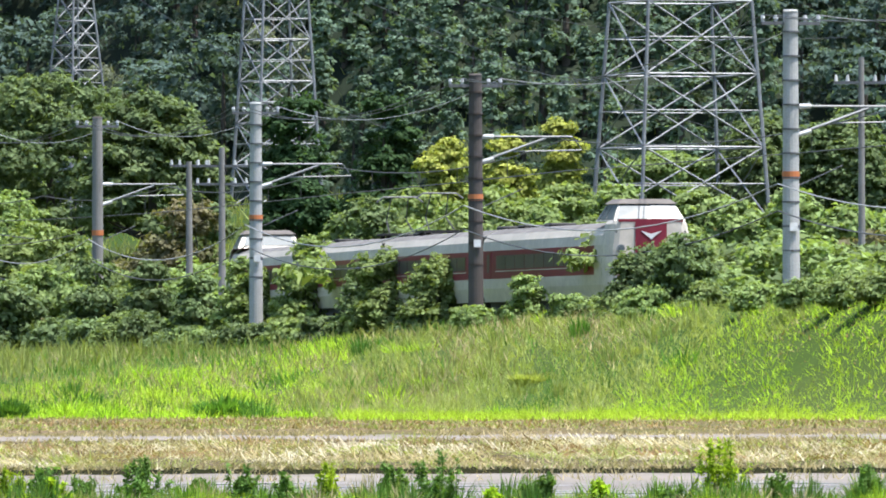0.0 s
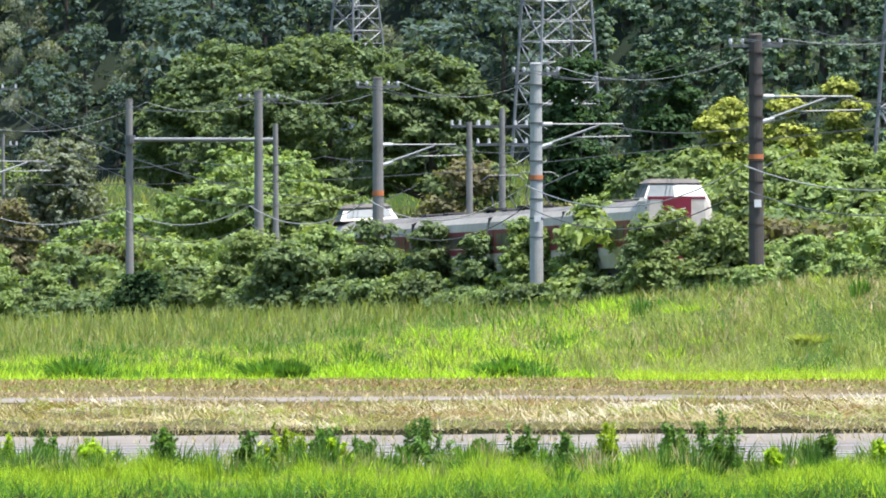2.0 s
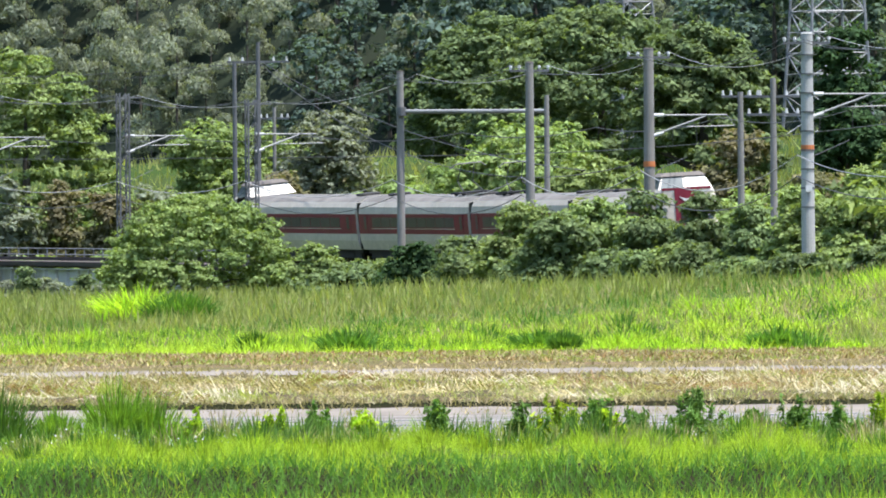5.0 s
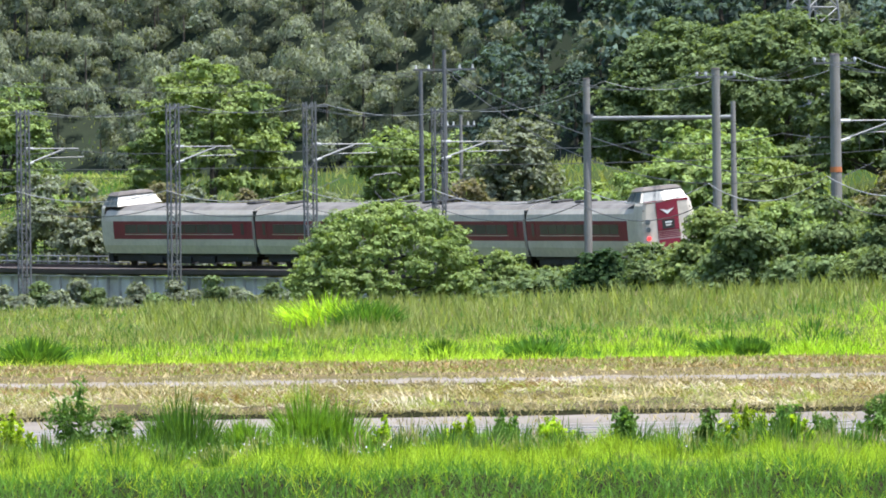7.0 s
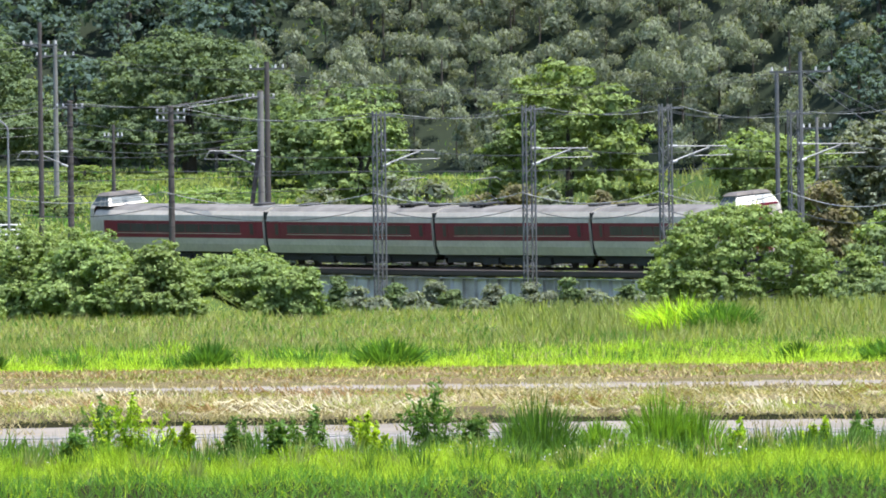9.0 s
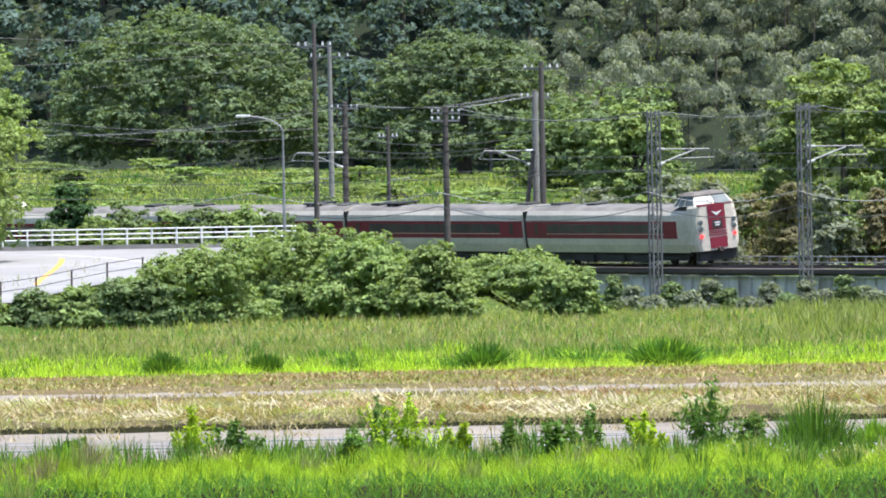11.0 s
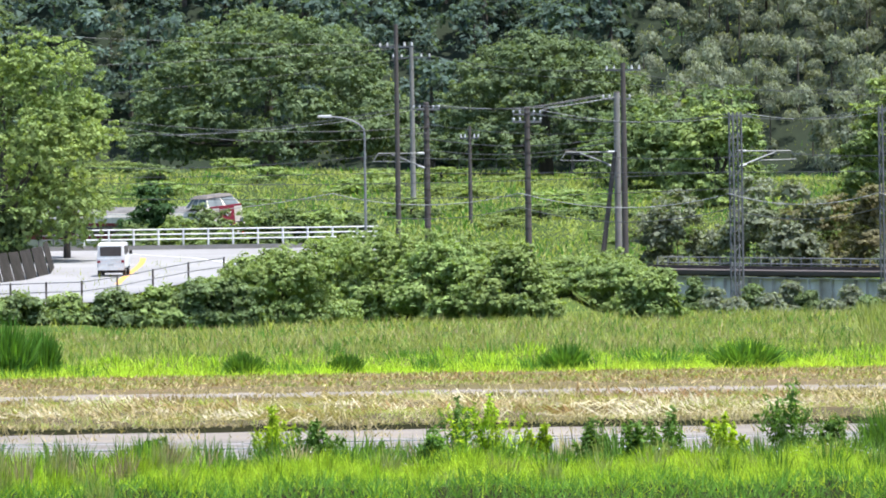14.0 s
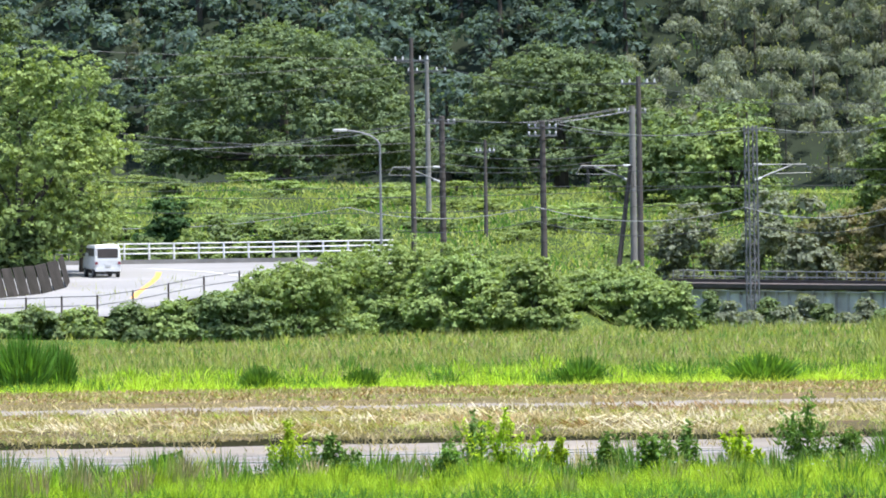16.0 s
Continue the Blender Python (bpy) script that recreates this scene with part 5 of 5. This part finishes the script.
for i, (u, w, top) in enumerate([(-2540, 120, 625), (-2450, 110, 628), (-2370, 120, 618), (-2290, 110, 610), (-2220, 120, 600), (-2590, 90, 640), (-2160, 130, 600)]):
    TREES.append(("bush", u, 541 - near_line(u, 0), top, w, "leaf_light" if i % 2 else "leaf", 3200, .34, .06, 5, .0, "low green shrub on the road verge"))
for i, (u, top) in enumerate([(-2120, 476), (-2050, 472), (-1985, 470), (-1935, 476), (-2255, 485), (-2330, 500), (-2015, 478), (-2085, 474)]):
    TREES.append(("bush", u, 648 - near_line(u, 0), top, 120, "leaf" if i % 2 else "leaf_light", 2600, .32, .05, 5, .0, "rough scrub between the road and the line"))
for i, u in enumerate(range(-1340, -790, 34)):
    TREES.append(("bush", u, -26 - (i * 7) % 5, 602 + (i * 17) % 40, 46, "bamboo" if i % 3 else "leaf", 1800, .3, .05, 4, .0, "pale tall weeds at the bridge foot"))
for i, (u, top, w) in enumerate([(-1650, 540, 170), (-1730, 560, 150), (-1420, 585, 110), (-1960, 520, 200), (-2130, 575, 150), (-1780, 530, 200), (-1990, 585, 160), (-2090, 600, 140), (-1880, 590, 180)]):
    TREES.append(("bush", u, -95, top, w, "leaf_light", 6500, .32, .06, 6, .0, "dense light green bush beside the road"))
for i, (nm, u, back, top, w, mat, nl, lf, tk, nb, low, lab) in enumerate(TREES):
    r = near_line(u, back)
    tree(nm, u, r, top, m_wide(w, r), mat, nl, lf, 300 + i, trunk=tk, blobs=nb, low=low, label=lab)


# woods on the hillside: a few trees built once, then repeated
def wood_kind(name, mat, h, w, leaves, leaf, seed, label, cone=False, droop=0.0, long=1.5):
    g = np.random.default_rng(seed)
    th = thing(name, (0, 0, 0), label, "tree", "hillside woods")
    if cone:
        bl = [(0, 0, h * k, w * 0.5 * (1.05 - k), w * 0.5 * (1.05 - k), h * 0.1) for k in (0.12, 0.25, 0.4, 0.55, 0.7, 0.82, 0.92)]
    else:
        bl = [(g.normal(0, w * .22), g.normal(0, w * .22), h * k, w * .3, w * .3, h * .14) for k in np.linspace(0.12, 0.8, 8)]
        bl.append((0, 0, h * 0.86, w * 0.26, w * 0.26, h * 0.14))
    quads("crown", crown(bl, int(leaves * 1.3), leaf * 0.55, seed, droop, long, 0.36), M[mat], th, 3)
    part("trunk", tube(bmesh.new(), (0, 0, -2), (0, 0, h * 0.7), 0.3, 0.08, n=6), M["bark"], th)
    return th


def bamboo_kind(seed):
    """A clump of bamboo: rounded feathery heads that nod over one another."""
    g = np.random.default_rng(seed)
    th = thing("bamboo_clump", (0, 0, 0), "olive-grey feathery bamboo on the hillside", "tree", "hillside woods")
    out = []
    for i in range(7):
        c0 = np.array((g.normal(0, 1.3), g.normal(0, 1.3), 0.8 + 0.8 * i + g.uniform(-0.3, 0.3)))
        rad = np.array((1.0, 1.0, 0.9)) * g.uniform(0.65, 1.15)
        n = 340
        q = sphere_points(n, g)
        q[:, 2] = np.abs(q[:, 2]) * 1.25 - 0.45
        pos = c0 + q * rad * g.uniform(0.72, 1.08, (n, 1)) + g.normal(0, 0.06, (n, 3))
        out.append(leaf_quads(pos, q * 1.5, 0.115, g, 0.9, 2.4))
    quads("crown", np.concatenate(out), M["bamboo"], th, 3)
    part("culm", tube(bmesh.new(), (0, 0, -2), (0, 0, 4.6), 0.12, 0.05, n=6), M["bark"], th)
    return th


KINDS = {
    "bamboo": [bamboo_kind(900 + i) for i in range(5)],
    "broad": [wood_kind("broadleaf_tree", "leaf_hill_haze", 9, 6.5, 1500, .36, 910 + i, "broadleaf tree on the hillside, haze mixed into its green") for i in range(4)],
    "cedar": [wood_kind("cedar_tree", "leaf_cedar_haze", 9, 3.4, 1000, .34, 920 + i, "pointed cedar on the hillside, haze mixed into its green", cone=True) for i in range(3)],
}


def hillside():
    g = np.random.default_rng(21)
    for row in range(5):
        u = -2750.0 + g.uniform(0, 80)
        while u < 1750:
            base = float(np.interp(u, [-2600, -1000, 784], [850, 820, 720]))
            r = base + 3 + row * 6.5 + g.uniform(-2.5, 2.5)
            kind = "bamboo" if -1480 < u < -430 else "cedar" if 550 < u < 1400 and row < 5 else "broad"
            if kind == "broad" and g.uniform() < 0.12:
                kind = "bamboo"
            k = KINDS[kind][g.integers(len(KINDS[kind]))]
            p = place(u, r)
            s = g.uniform(0.75, 1.25)
            m = Matrix.Translation((p.x, p.y, gz(p.x, p.y) - 0.3)) @ Matrix.Rotation(g.uniform(0, 6.28), 4, "Z")
            ob = copy_thing(k, m)
            ob.scale = (s, s, s * g.uniform(0.85, 1.15))
            u += {"bamboo": 60, "broad": 112, "cedar": 64}[kind] * g.uniform(0.75, 1.25)
    for ks in KINDS.values():
        for k in ks:
            p = place(-3300 - 60 * g.uniform(0, 8), 900)
            k.location = (p.x, p.y, gz(p.x, p.y))


hillside()


def scrub():
    """Shrubs that cover the ground behind the line."""
    g = np.random.default_rng(77)
    kinds = [wood_kind("shrub", m, 3.2, 4.2, 1300, .3, 940 + i, "leafy green shrub behind the railway line") for i, m in enumerate(("leaf", "leaf_light", "brownleaf", "leaf_light"))]
    u = -1080.0
    while u < 1750:
        for back in (9, 24, 42, 64, 90):
            p = place(u + g.uniform(-40, 40), near_line(u, back + g.uniform(-3, 6)))
            k = kinds[g.integers(4)]
            ob = copy_thing(k, Matrix.Translation((p.x, p.y, gz(p.x, p.y) - 0.2)) @ Matrix.Rotation(g.uniform(0, 6.28), 4, "Z"))
            s = g.uniform(0.7, 1.25) * (1 if u > -300 else 0.8)
            ob.scale = (s, s, s)
        u += 105 * g.uniform(0.8, 1.3)
    for i in range(90):
        u = g.uniform(-2480, -1060)
        p = place(u, near_line(u, g.uniform(6, 150)))
        ob = copy_thing(kinds[(0, 1, 3)[i % 3]], Matrix.Translation((p.x, p.y, gz(p.x, p.y) - 0.25)) @ Matrix.Rotation(g.uniform(0, 6.28), 4, "Z"))
        s = g.uniform(0.35, 0.75)
        ob.scale = (s * 1.3, s * 1.3, s * 0.6)
    for k in kinds:
        p = place(1900, near_line(1900, 20) + 10 * g.uniform(0, 3))
        k.location = (p.x, p.y, gz(p.x, p.y))


scrub()


# ---- grass ----
def blades(name, u0, u1, r0, r1, n, h, w, mat, seed, label, lean=0.35, patch=0.0, patch_scale=0.02, lump=0.0, lump_scale=0.03, bow=0.15):
    """Loose grass blades over a stretch of ground, sown evenly over the picture's plane of range and bearing."""
    g = np.random.default_rng(seed)
    u = g.uniform(u0, u1, n)
    r = 1 / g.uniform(1 / r1, 1 / r0, n)
    if patch:
        k = lumps(u + 37 * seed, r, patch_scale) + g.normal(0, 0.1, n)
        u, r = u[k > patch], r[k > patch]
        n = len(u)
    az = (u - 784) / F
    x, y = r * np.sin(az), r * np.cos(az)
    z = ground_z(x, y) - 0.08 * h
    base = np.stack([x, y, z], 1)
    hh = h * g.uniform(0.45, 1.3, n) * (1 + lump * (2 * lumps(u, r, lump_scale) - 1))
    tip = np.stack([g.normal(0, lean, n), g.normal(0, lean, n), np.ones(n)], 1)
    tip = tip / np.linalg.norm(tip, axis=1)[:, None] * hh[:, None]
    a = g.uniform(0, math.pi, n)
    sd = np.stack([np.cos(a), np.sin(a) * 0.4, np.zeros(n)], 1) * (w * g.uniform(0.6, 1.4, n) * np.clip(r / 200, 0.6, 3))[:, None]
    bend = np.stack([g.normal(0, bow, n), g.normal(0, bow, n), np.zeros(n)], 1) * hh[:, None]
    V = np.stack([base - sd * 1.3, base + sd * 1.3, base + tip + bend], 1)
    return tagged(quads(name, V, M[mat], None, 3), label, "grass", kind="stuff")


blades("grass", -2750, 620, 322, 402, 115000, 0.33, 0.008, "blade", 31, "bright green meadow grass", lean=0.75, bow=0.3, lump=0.5, lump_scale=0.035)
blades("grass", 600, 1800, 296, 330, 30000, 0.27, 0.008, "blade", 30, "bright green meadow grass", lean=0.75, bow=0.3, lump=0.5, lump_scale=0.035)
blades("grass", 560, 1800, 322, 380, 46000, 0.36, 0.009, "blade_olive", 52, "seeding olive-green grass on the slope", lean=0.75, bow=0.3, lump=0.7, lump_scale=0.04)
blades("grass", -2750, 1800, 380, 620, 84000, 0.5, 0.010, "blade_olive", 32, "tall seeding olive-green grass below the line", lean=0.75, bow=0.3, lump=0.6, lump_scale=0.03)
blades("grass", -2750, 1800, 103.5, 122, 76000, 0.15, 0.006, "blade_near", 33, "fresh green grass on the near paddy bank", lean=0.6, bow=0.3, lump=0.45, lump_scale=0.02)
# the bank side's shade is put in by sowing the dark blade colour
blades("grass", -2750, 1800, 101.6, 104.6, 26000, 0.2, 0.008, "blade_dark", 29, "grass on the near bank's side, its shade given as dark green", lean=0.7)
blades("grass", -2750, 1800, 99.5, 104.6, 16000, 0.2, 0.007, "blade_near", 53, "green grass hanging over the bank's side", lean=0.8, patch=0.6, patch_scale=0.04)
blades("dry_grass", 300, 1800, 335, 385, 16000, 0.5, 0.009, "blade_dry", 54, "pale seed heads over the slope", lean=0.7, bow=0.3, patch=0.45, patch_scale=0.013)
blades("rice", -2750, 1800, 66, 91, 22000, 0.2, 0.007, "blade_near", 34, "young rice in rows at the paddy's edge")
blades("dry_grass", -2750, 1800, 153, 214, 50000, 0.16, 0.008, "blade_dry", 35, "mown dry straw lying on the bank", lean=2.2, patch=0.38, patch_scale=0.02)
blades("dry_grass", -2750, 1800, 153, 214, 16000, 0.2, 0.007, "blade_pale", 49, "pale bleached straw lying in swathes", lean=1.6, patch=0.55, patch_scale=0.016)
blades("grass", -2750, 1800, 154, 214, 30000, 0.12, 0.010, "blade_olive", 38, "short green regrowth on the mown bank", lean=1.0, patch=0.42, patch_scale=0.022)
blades("dry_grass", -2750, 1800, 253, 326, 22000, 0.15, 0.016, "blade_dry", 36, "dry brown grass on the far bank", lean=1.4, lump=0.4)
blades("dry_grass", -2750, 1800, 262, 326, 20000, 0.14, 0.016, "blade_russet", 51, "rust-brown withered grass on the far bank", lean=1.2, patch=0.36, patch_scale=0.012)
blades("grass", -2750, 1800, 258, 326, 22000, 0.13, 0.017, "blade_olive", 39, "short yellow-green grass on the far bank", lean=0.8, patch=0.45, patch_scale=0.014)
blades("grass", -2750, -1050, 655, 850, 60000, 0.34, 0.016, "blade_olive", 37, "weedy green terrace behind the line", lean=0.9, lump=0.6, lump_scale=0.03)
blades("grass", -1050, 1800, 420, 780, 30000, 0.8, 0.018, "blade_olive", 40, "rough green undergrowth behind the line")
blades("grass", -2750, 1800, 326, 430, 40000, 0.5, 0.011, "blade_dark", 41, "darker tufts among the meadow grass", patch=0.6, patch_scale=0.024)
blades("grass", -2750, 1800, 345, 560, 40000, 0.46, 0.010, "blade_dry", 42, "pale seed heads among the meadow grass", lean=0.6, patch=0.45, patch_scale=0.011)
blades("grass", -2750, 1800, 380, 560, 26000, 0.5, 0.012, "blade_dark", 43, "darker weeds below the line", patch=0.58, patch_scale=0.02)
for _r0, _r1, _k in ((150.5, 155.5, 44), (228, 236, 45), (248, 254, 46), (318, 330, 47)):
    blades("dry_grass", -2750, 1800, _r0, _r1, 9000, 0.13, 0.009, "blade_dry", _k, "ragged dry grass along the paddy edge", lean=0.8, patch=0.4, patch_scale=0.03)
blades("grass", -2750, -1050, 655, 850, 16000, 0.55, 0.02, "blade_dark", 48, "darker weeds on the terrace", patch=0.55, patch_scale=0.02)


def arching(tall, wide, n, g, w):
    """Faces of upright blades that arch outwards from one root."""
    a, k = g.uniform(0, 2 * math.pi, n), np.sqrt(g.uniform(0, 1, n))
    base = np.stack([np.cos(a) * k * wide * 0.38, np.sin(a) * k * wide * 0.3, np.zeros(n)], 1)
    h = tall * g.uniform(0.4, 1.05, n) * (1.1 - 0.45 * k)
    out = np.stack([np.cos(a) * k, np.sin(a) * k, np.zeros(n)], 1) * (wide * 0.22) + g.normal(0, wide * 0.06, (n, 3)) * (1, 1, 0)
    mid, tip = base + out * 0.35, base + out
    mid[:, 2], tip[:, 2] = h * 0.62, h
    b = g.uniform(0, math.pi, n)
    sd = np.stack([np.cos(b), np.sin(b) * 0.5, np.zeros(n)], 1) * (w * g.uniform(0.6, 1.4, n))[:, None]
    return np.concatenate([np.stack([base - sd * 0.7, base + sd * 0.7, mid + sd, mid - sd], 1),
                           np.stack([mid - sd, mid + sd, tip + sd * 0.1, tip - sd * 0.1], 1)])


def reed_clump(u, r, tall, wide, n, mat, seed, label, w=0.012, name="reed_clump"):
    p = place(u, r)
    th = thing(name, (p.x, p.y, gz(p.x, p.y) - 0.03), label, "reeds", "")
    quads("foliage", arching(tall, wide, n, np.random.default_rng(seed), w), M[mat], th)
    return th


def tuft_field(rows_, n, mat, seed, label, w):
    """Many tufts (bearing, range, height, width) too alike to tell apart."""
    g = np.random.default_rng(seed)
    out = []
    for u, r, tall, wide in rows_:
        p = place(u, r)
        out.append(arching(tall, wide, n, g, w) + np.array((p.x, p.y, gz(p.x, p.y) - 0.03)))
    return tagged(quads("grass_tufts", np.concatenate(out), M[mat]), label, "grass", kind="stuff")


def weed(u, r, tall, seed, mat="weed_leaf"):
    """A leafy upright weed: stems with leaves all along."""
    g = np.random.default_rng(seed)
    p = place(u, r)
    th = thing("weed", (p.x, p.y, gz(p.x, p.y) - 0.02), "leafy green weed on the paddy bank", "weed", "bank weeds")
    V = []
    for i in range(g.integers(11, 17)):
        lean = abs(g.normal(0, 0.55))
        a = g.uniform(0, 2 * math.pi)
        k = tall * g.uniform(0.55, 1.0) * (1 - 0.35 * min(lean, 1.2))
        foot = Vector((g.normal(0, tall * 0.1), g.normal(0, tall * 0.1), 0))
        tip = foot + Vector((math.cos(a) * lean * tall * 0.45, math.sin(a) * lean * tall * 0.45, k))
        part("stem", tube(bmesh.new(), foot, tip, 0.006, 0.003, n=4), M["blade_dark"], th)
        m = 60
        k = g.uniform(0.08, 1.0, m)
        c = np.array(foot)[None] + (np.array(tip) - np.array(foot))[None] * k[:, None] + g.normal(0, tall * 0.055, (m, 3)) * (1.25 - k[:, None])
        nrm = g.normal(size=(m, 3))
        nrm[:, 2] += 0.8
        V.append(leaf_quads(c, nrm, 0.021, g, -0.2, 4.2))
    quads("foliage", np.concatenate(V), M[mat], th, 3)
    return th


def tall_m(px, r):
    return px * r / F


for i, (u, r, h, w) in enumerate([(-988, 121, 118, 95), (-770, 121, 108, 80), (-715, 121, 92, 80), (-1010, 122, 80, 50), (-880, 122, 60, 60)]):
    reed_clump(u, r, tall_m(h * 1.2, r), tall_m(w * 1.6, r), 620, "blade_dark" if i in (0, 3) else "blade_reed", 700 + i, "tall green reed clump on the paddy bank", 0.006)
for i, (u, r, h, w, mat) in enumerate([(-730, 440, 72, 190, "blade"), (-660, 438, 64, 140, "blade_dark"), (-2560, 335, 120, 110, "blade_dark"), (-2500, 336, 100, 70, "blade_dark"),
                                       (-1570, 328, 58, 90, "blade_dark"), (-1250, 327, 62, 130, "blade_dark"), (-365, 329, 48, 110, "blade_dark"),
                                       (-20, 330, 46, 130, "blade_dark"), (-1245, 329, 50, 80, "blade"), (400, 326, 50, 120, "blade_dark"), (20, 326, 44, 60, "blade_dark"),
                                       (-2140, 328, 48, 70, "blade_dark"), (-1960, 328, 44, 60, "blade_dark"), (940, 340, 30, 90, "blade_olive"), (-530, 330, 44, 60, "blade_dark")]):
    reed_clump(u, r, tall_m(h, r), tall_m(w, r), 700, mat, 720 + i, "dark green clump of tall grass in the meadow", 0.03)
WEEDS = [(-1698, 110), (-1528, 70), (-1388, 75), (-1288, 70), (-1168, 118), (-1900, 40), (-498, 45), (-60, 70), (80, 60), (-330, 55), (250, 75), (430, 70),
         (575, 75), (690, 60), (775, 95), (1270, 100), (1380, 55), (1530, 60), (90, 45), (240, 55), (350, 40), (870, 40), (1180, 45), (505, 60), (-2090, 85), (-2010, 65),
         (-1810, 55), (-1620, 60), (-1450, 60), (-1100, 60), (-640, 55), (-420, 60), (-210, 60), (10, 75), (150, 50), (960, 55), (1060, 45), (-2300, 40), (-1760, 95)]
for i, (u, h) in enumerate(WEEDS):
    weed(u, 118 + (i * 37) % 7, tall_m(h * 1.32, 121), 760 + i, "weed_leaf" if i % 3 else "blade_near")
for i in range(190):
    u = -2700 + i * 23.5 + (i * 53) % 31
    h = 22 + (i * 47) % 38
    reed_clump(u, 106 + (i * 13) % 17, tall_m(h, 120), tall_m(45 + (i * 17) % 30, 120), 70, ("blade_near", "blade_near", "blade_olive", "blade_dark")[i % 4], 1000 + i,
               "green grass tuft on the paddy bank", 0.005, "grass_tuft")
for i in range(26):
    u = -2640 + i * 15 + (i * 37) % 21
    reed_clump(u, 98 + (i * 11) % 19, tall_m(50 + (i * 29) % 60, 105), tall_m(60, 105), 90, ("blade_dry", "blade_olive", "blade_near")[i % 3], 1200 + i,
               "pale seeding grass tuft on the near bank", 0.004, "grass_tuft")
_g = np.random.default_rng(88)
for _m, _k, _h in (("blade_dark", 120, 54), ("blade_reed", 110, 50), ("weed_leaf", 120, 54), ("blade_olive", 70, 48), ("blade_dry", 40, 58)):
    tuft_field([(_g.uniform(-2750, 1800), _g.uniform(116, 125), tall_m(_h * _g.uniform(0.5, 1.5), 121), tall_m(_g.uniform(45, 110), 121)) for _ in range(_k)],
               56, _m, 1400 + _k, "ragged weedy tufts at the water's edge", 0.006)
for _m, _k in (("blade", 90), ("blade_dark", 60)):
    tuft_field([(_g.uniform(-2750, 1800), _g.uniform(323, 400), tall_m(_g.uniform(22, 52), 345), tall_m(_g.uniform(50, 130), 345)) for _ in range(_k)],
               90, _m, 1500 + _k, "thick tufts of meadow grass", 0.016)
tuft_field([(_g.uniform(500, 1800), _g.uniform(330, 372), tall_m(_g.uniform(22, 50), 345), tall_m(_g.uniform(40, 110), 345)) for _ in range(70)],
           80, "blade_olive", 1601, "seeding olive tufts on the slope", 0.014)
# white clover heads on the bank
_g = np.random.default_rng(5)
_n = 500
_u, _r = np.concatenate([_g.uniform(-1200, -550, _n // 2), _g.uniform(-2700, 600, _n // 2)]), _g.uniform(114, 121, _n)
_az = (_u - 784) / F
_c = np.stack([_r * np.sin(_az), _r * np.cos(_az), ground_z(_r * np.sin(_az), _r * np.cos(_az)) + _g.uniform(0.07, 0.16, _n)], 1)
tagged(quads("clover_flowers", leaf_quads(_c, _g.normal(size=(_n, 3)), 0.013, _g, 0, 1.0), M["petal"], None, 3), "small white clover flowers on the bank", "flowers", kind="stuff")
# swathes of long straw that the mower threw over one another
def straw_heap(u, r, tall, reach, n, mat, seed):
    g = np.random.default_rng(seed)
    p = place(u, r)
    th = thing("straw_heap", (p.x, p.y, gz(p.x, p.y) - 0.03), "swathe of long pale mown straw", "straw", "straw heaps")
    a = g.normal(g.uniform(-math.pi, math.pi), 0.9, n)
    root = np.stack([g.normal(0, reach * 0.6, n), g.normal(0, reach * 0.6, n), np.abs(g.normal(0, tall * 0.25, n))], 1)
    way = np.stack([np.cos(a), np.sin(a), np.zeros(n)], 1) * (reach * g.uniform(0.4, 1.0, n))[:, None]
    mid, tip = root + way * 0.4, root + way
    mid[:, 2] += tall * g.uniform(0.4, 1.1, n)
    tip[:, 2] = g.uniform(0, tall * 0.3, n)
    sd = np.stack([np.sin(a), -np.cos(a), np.zeros(n)], 1) * 0.005 + np.array((0.002, 0, 0.004))
    V = np.concatenate([np.stack([root - sd, root + sd, mid + sd, mid - sd], 1), np.stack([mid - sd, mid + sd, tip + sd * 0.4, tip - sd * 0.4], 1)])
    quads("foliage", V, M[mat], th)
    return th


for i in range(280):
    u = -2700 + i * 16.2 + (i * 71) % 40
    straw_heap(u, 156 + (i * 29) % 44, 0.09 + 0.03 * (i % 5), 0.4 + 0.12 * (i % 4), 48, ("blade_pale", "blade_dry", "blade_olive", "blade_dry", "blade_russet", "blade_dry", "blade_pale")[(i * 3 + i // 11) % 7], 840 + i)


# ---- what moves ----
def motions():
    times = [i * 0.5 for i in range(33)]
    for i, car in enumerate(CARS):
        walk(car, [(t, car_pose(train_s(t) + CAR * (i + 0.5))) for t in times])
    walk(VAN, [(t, van_pose(u, r, a)) for t, u, r, a in VAN_ROWS])


motions()
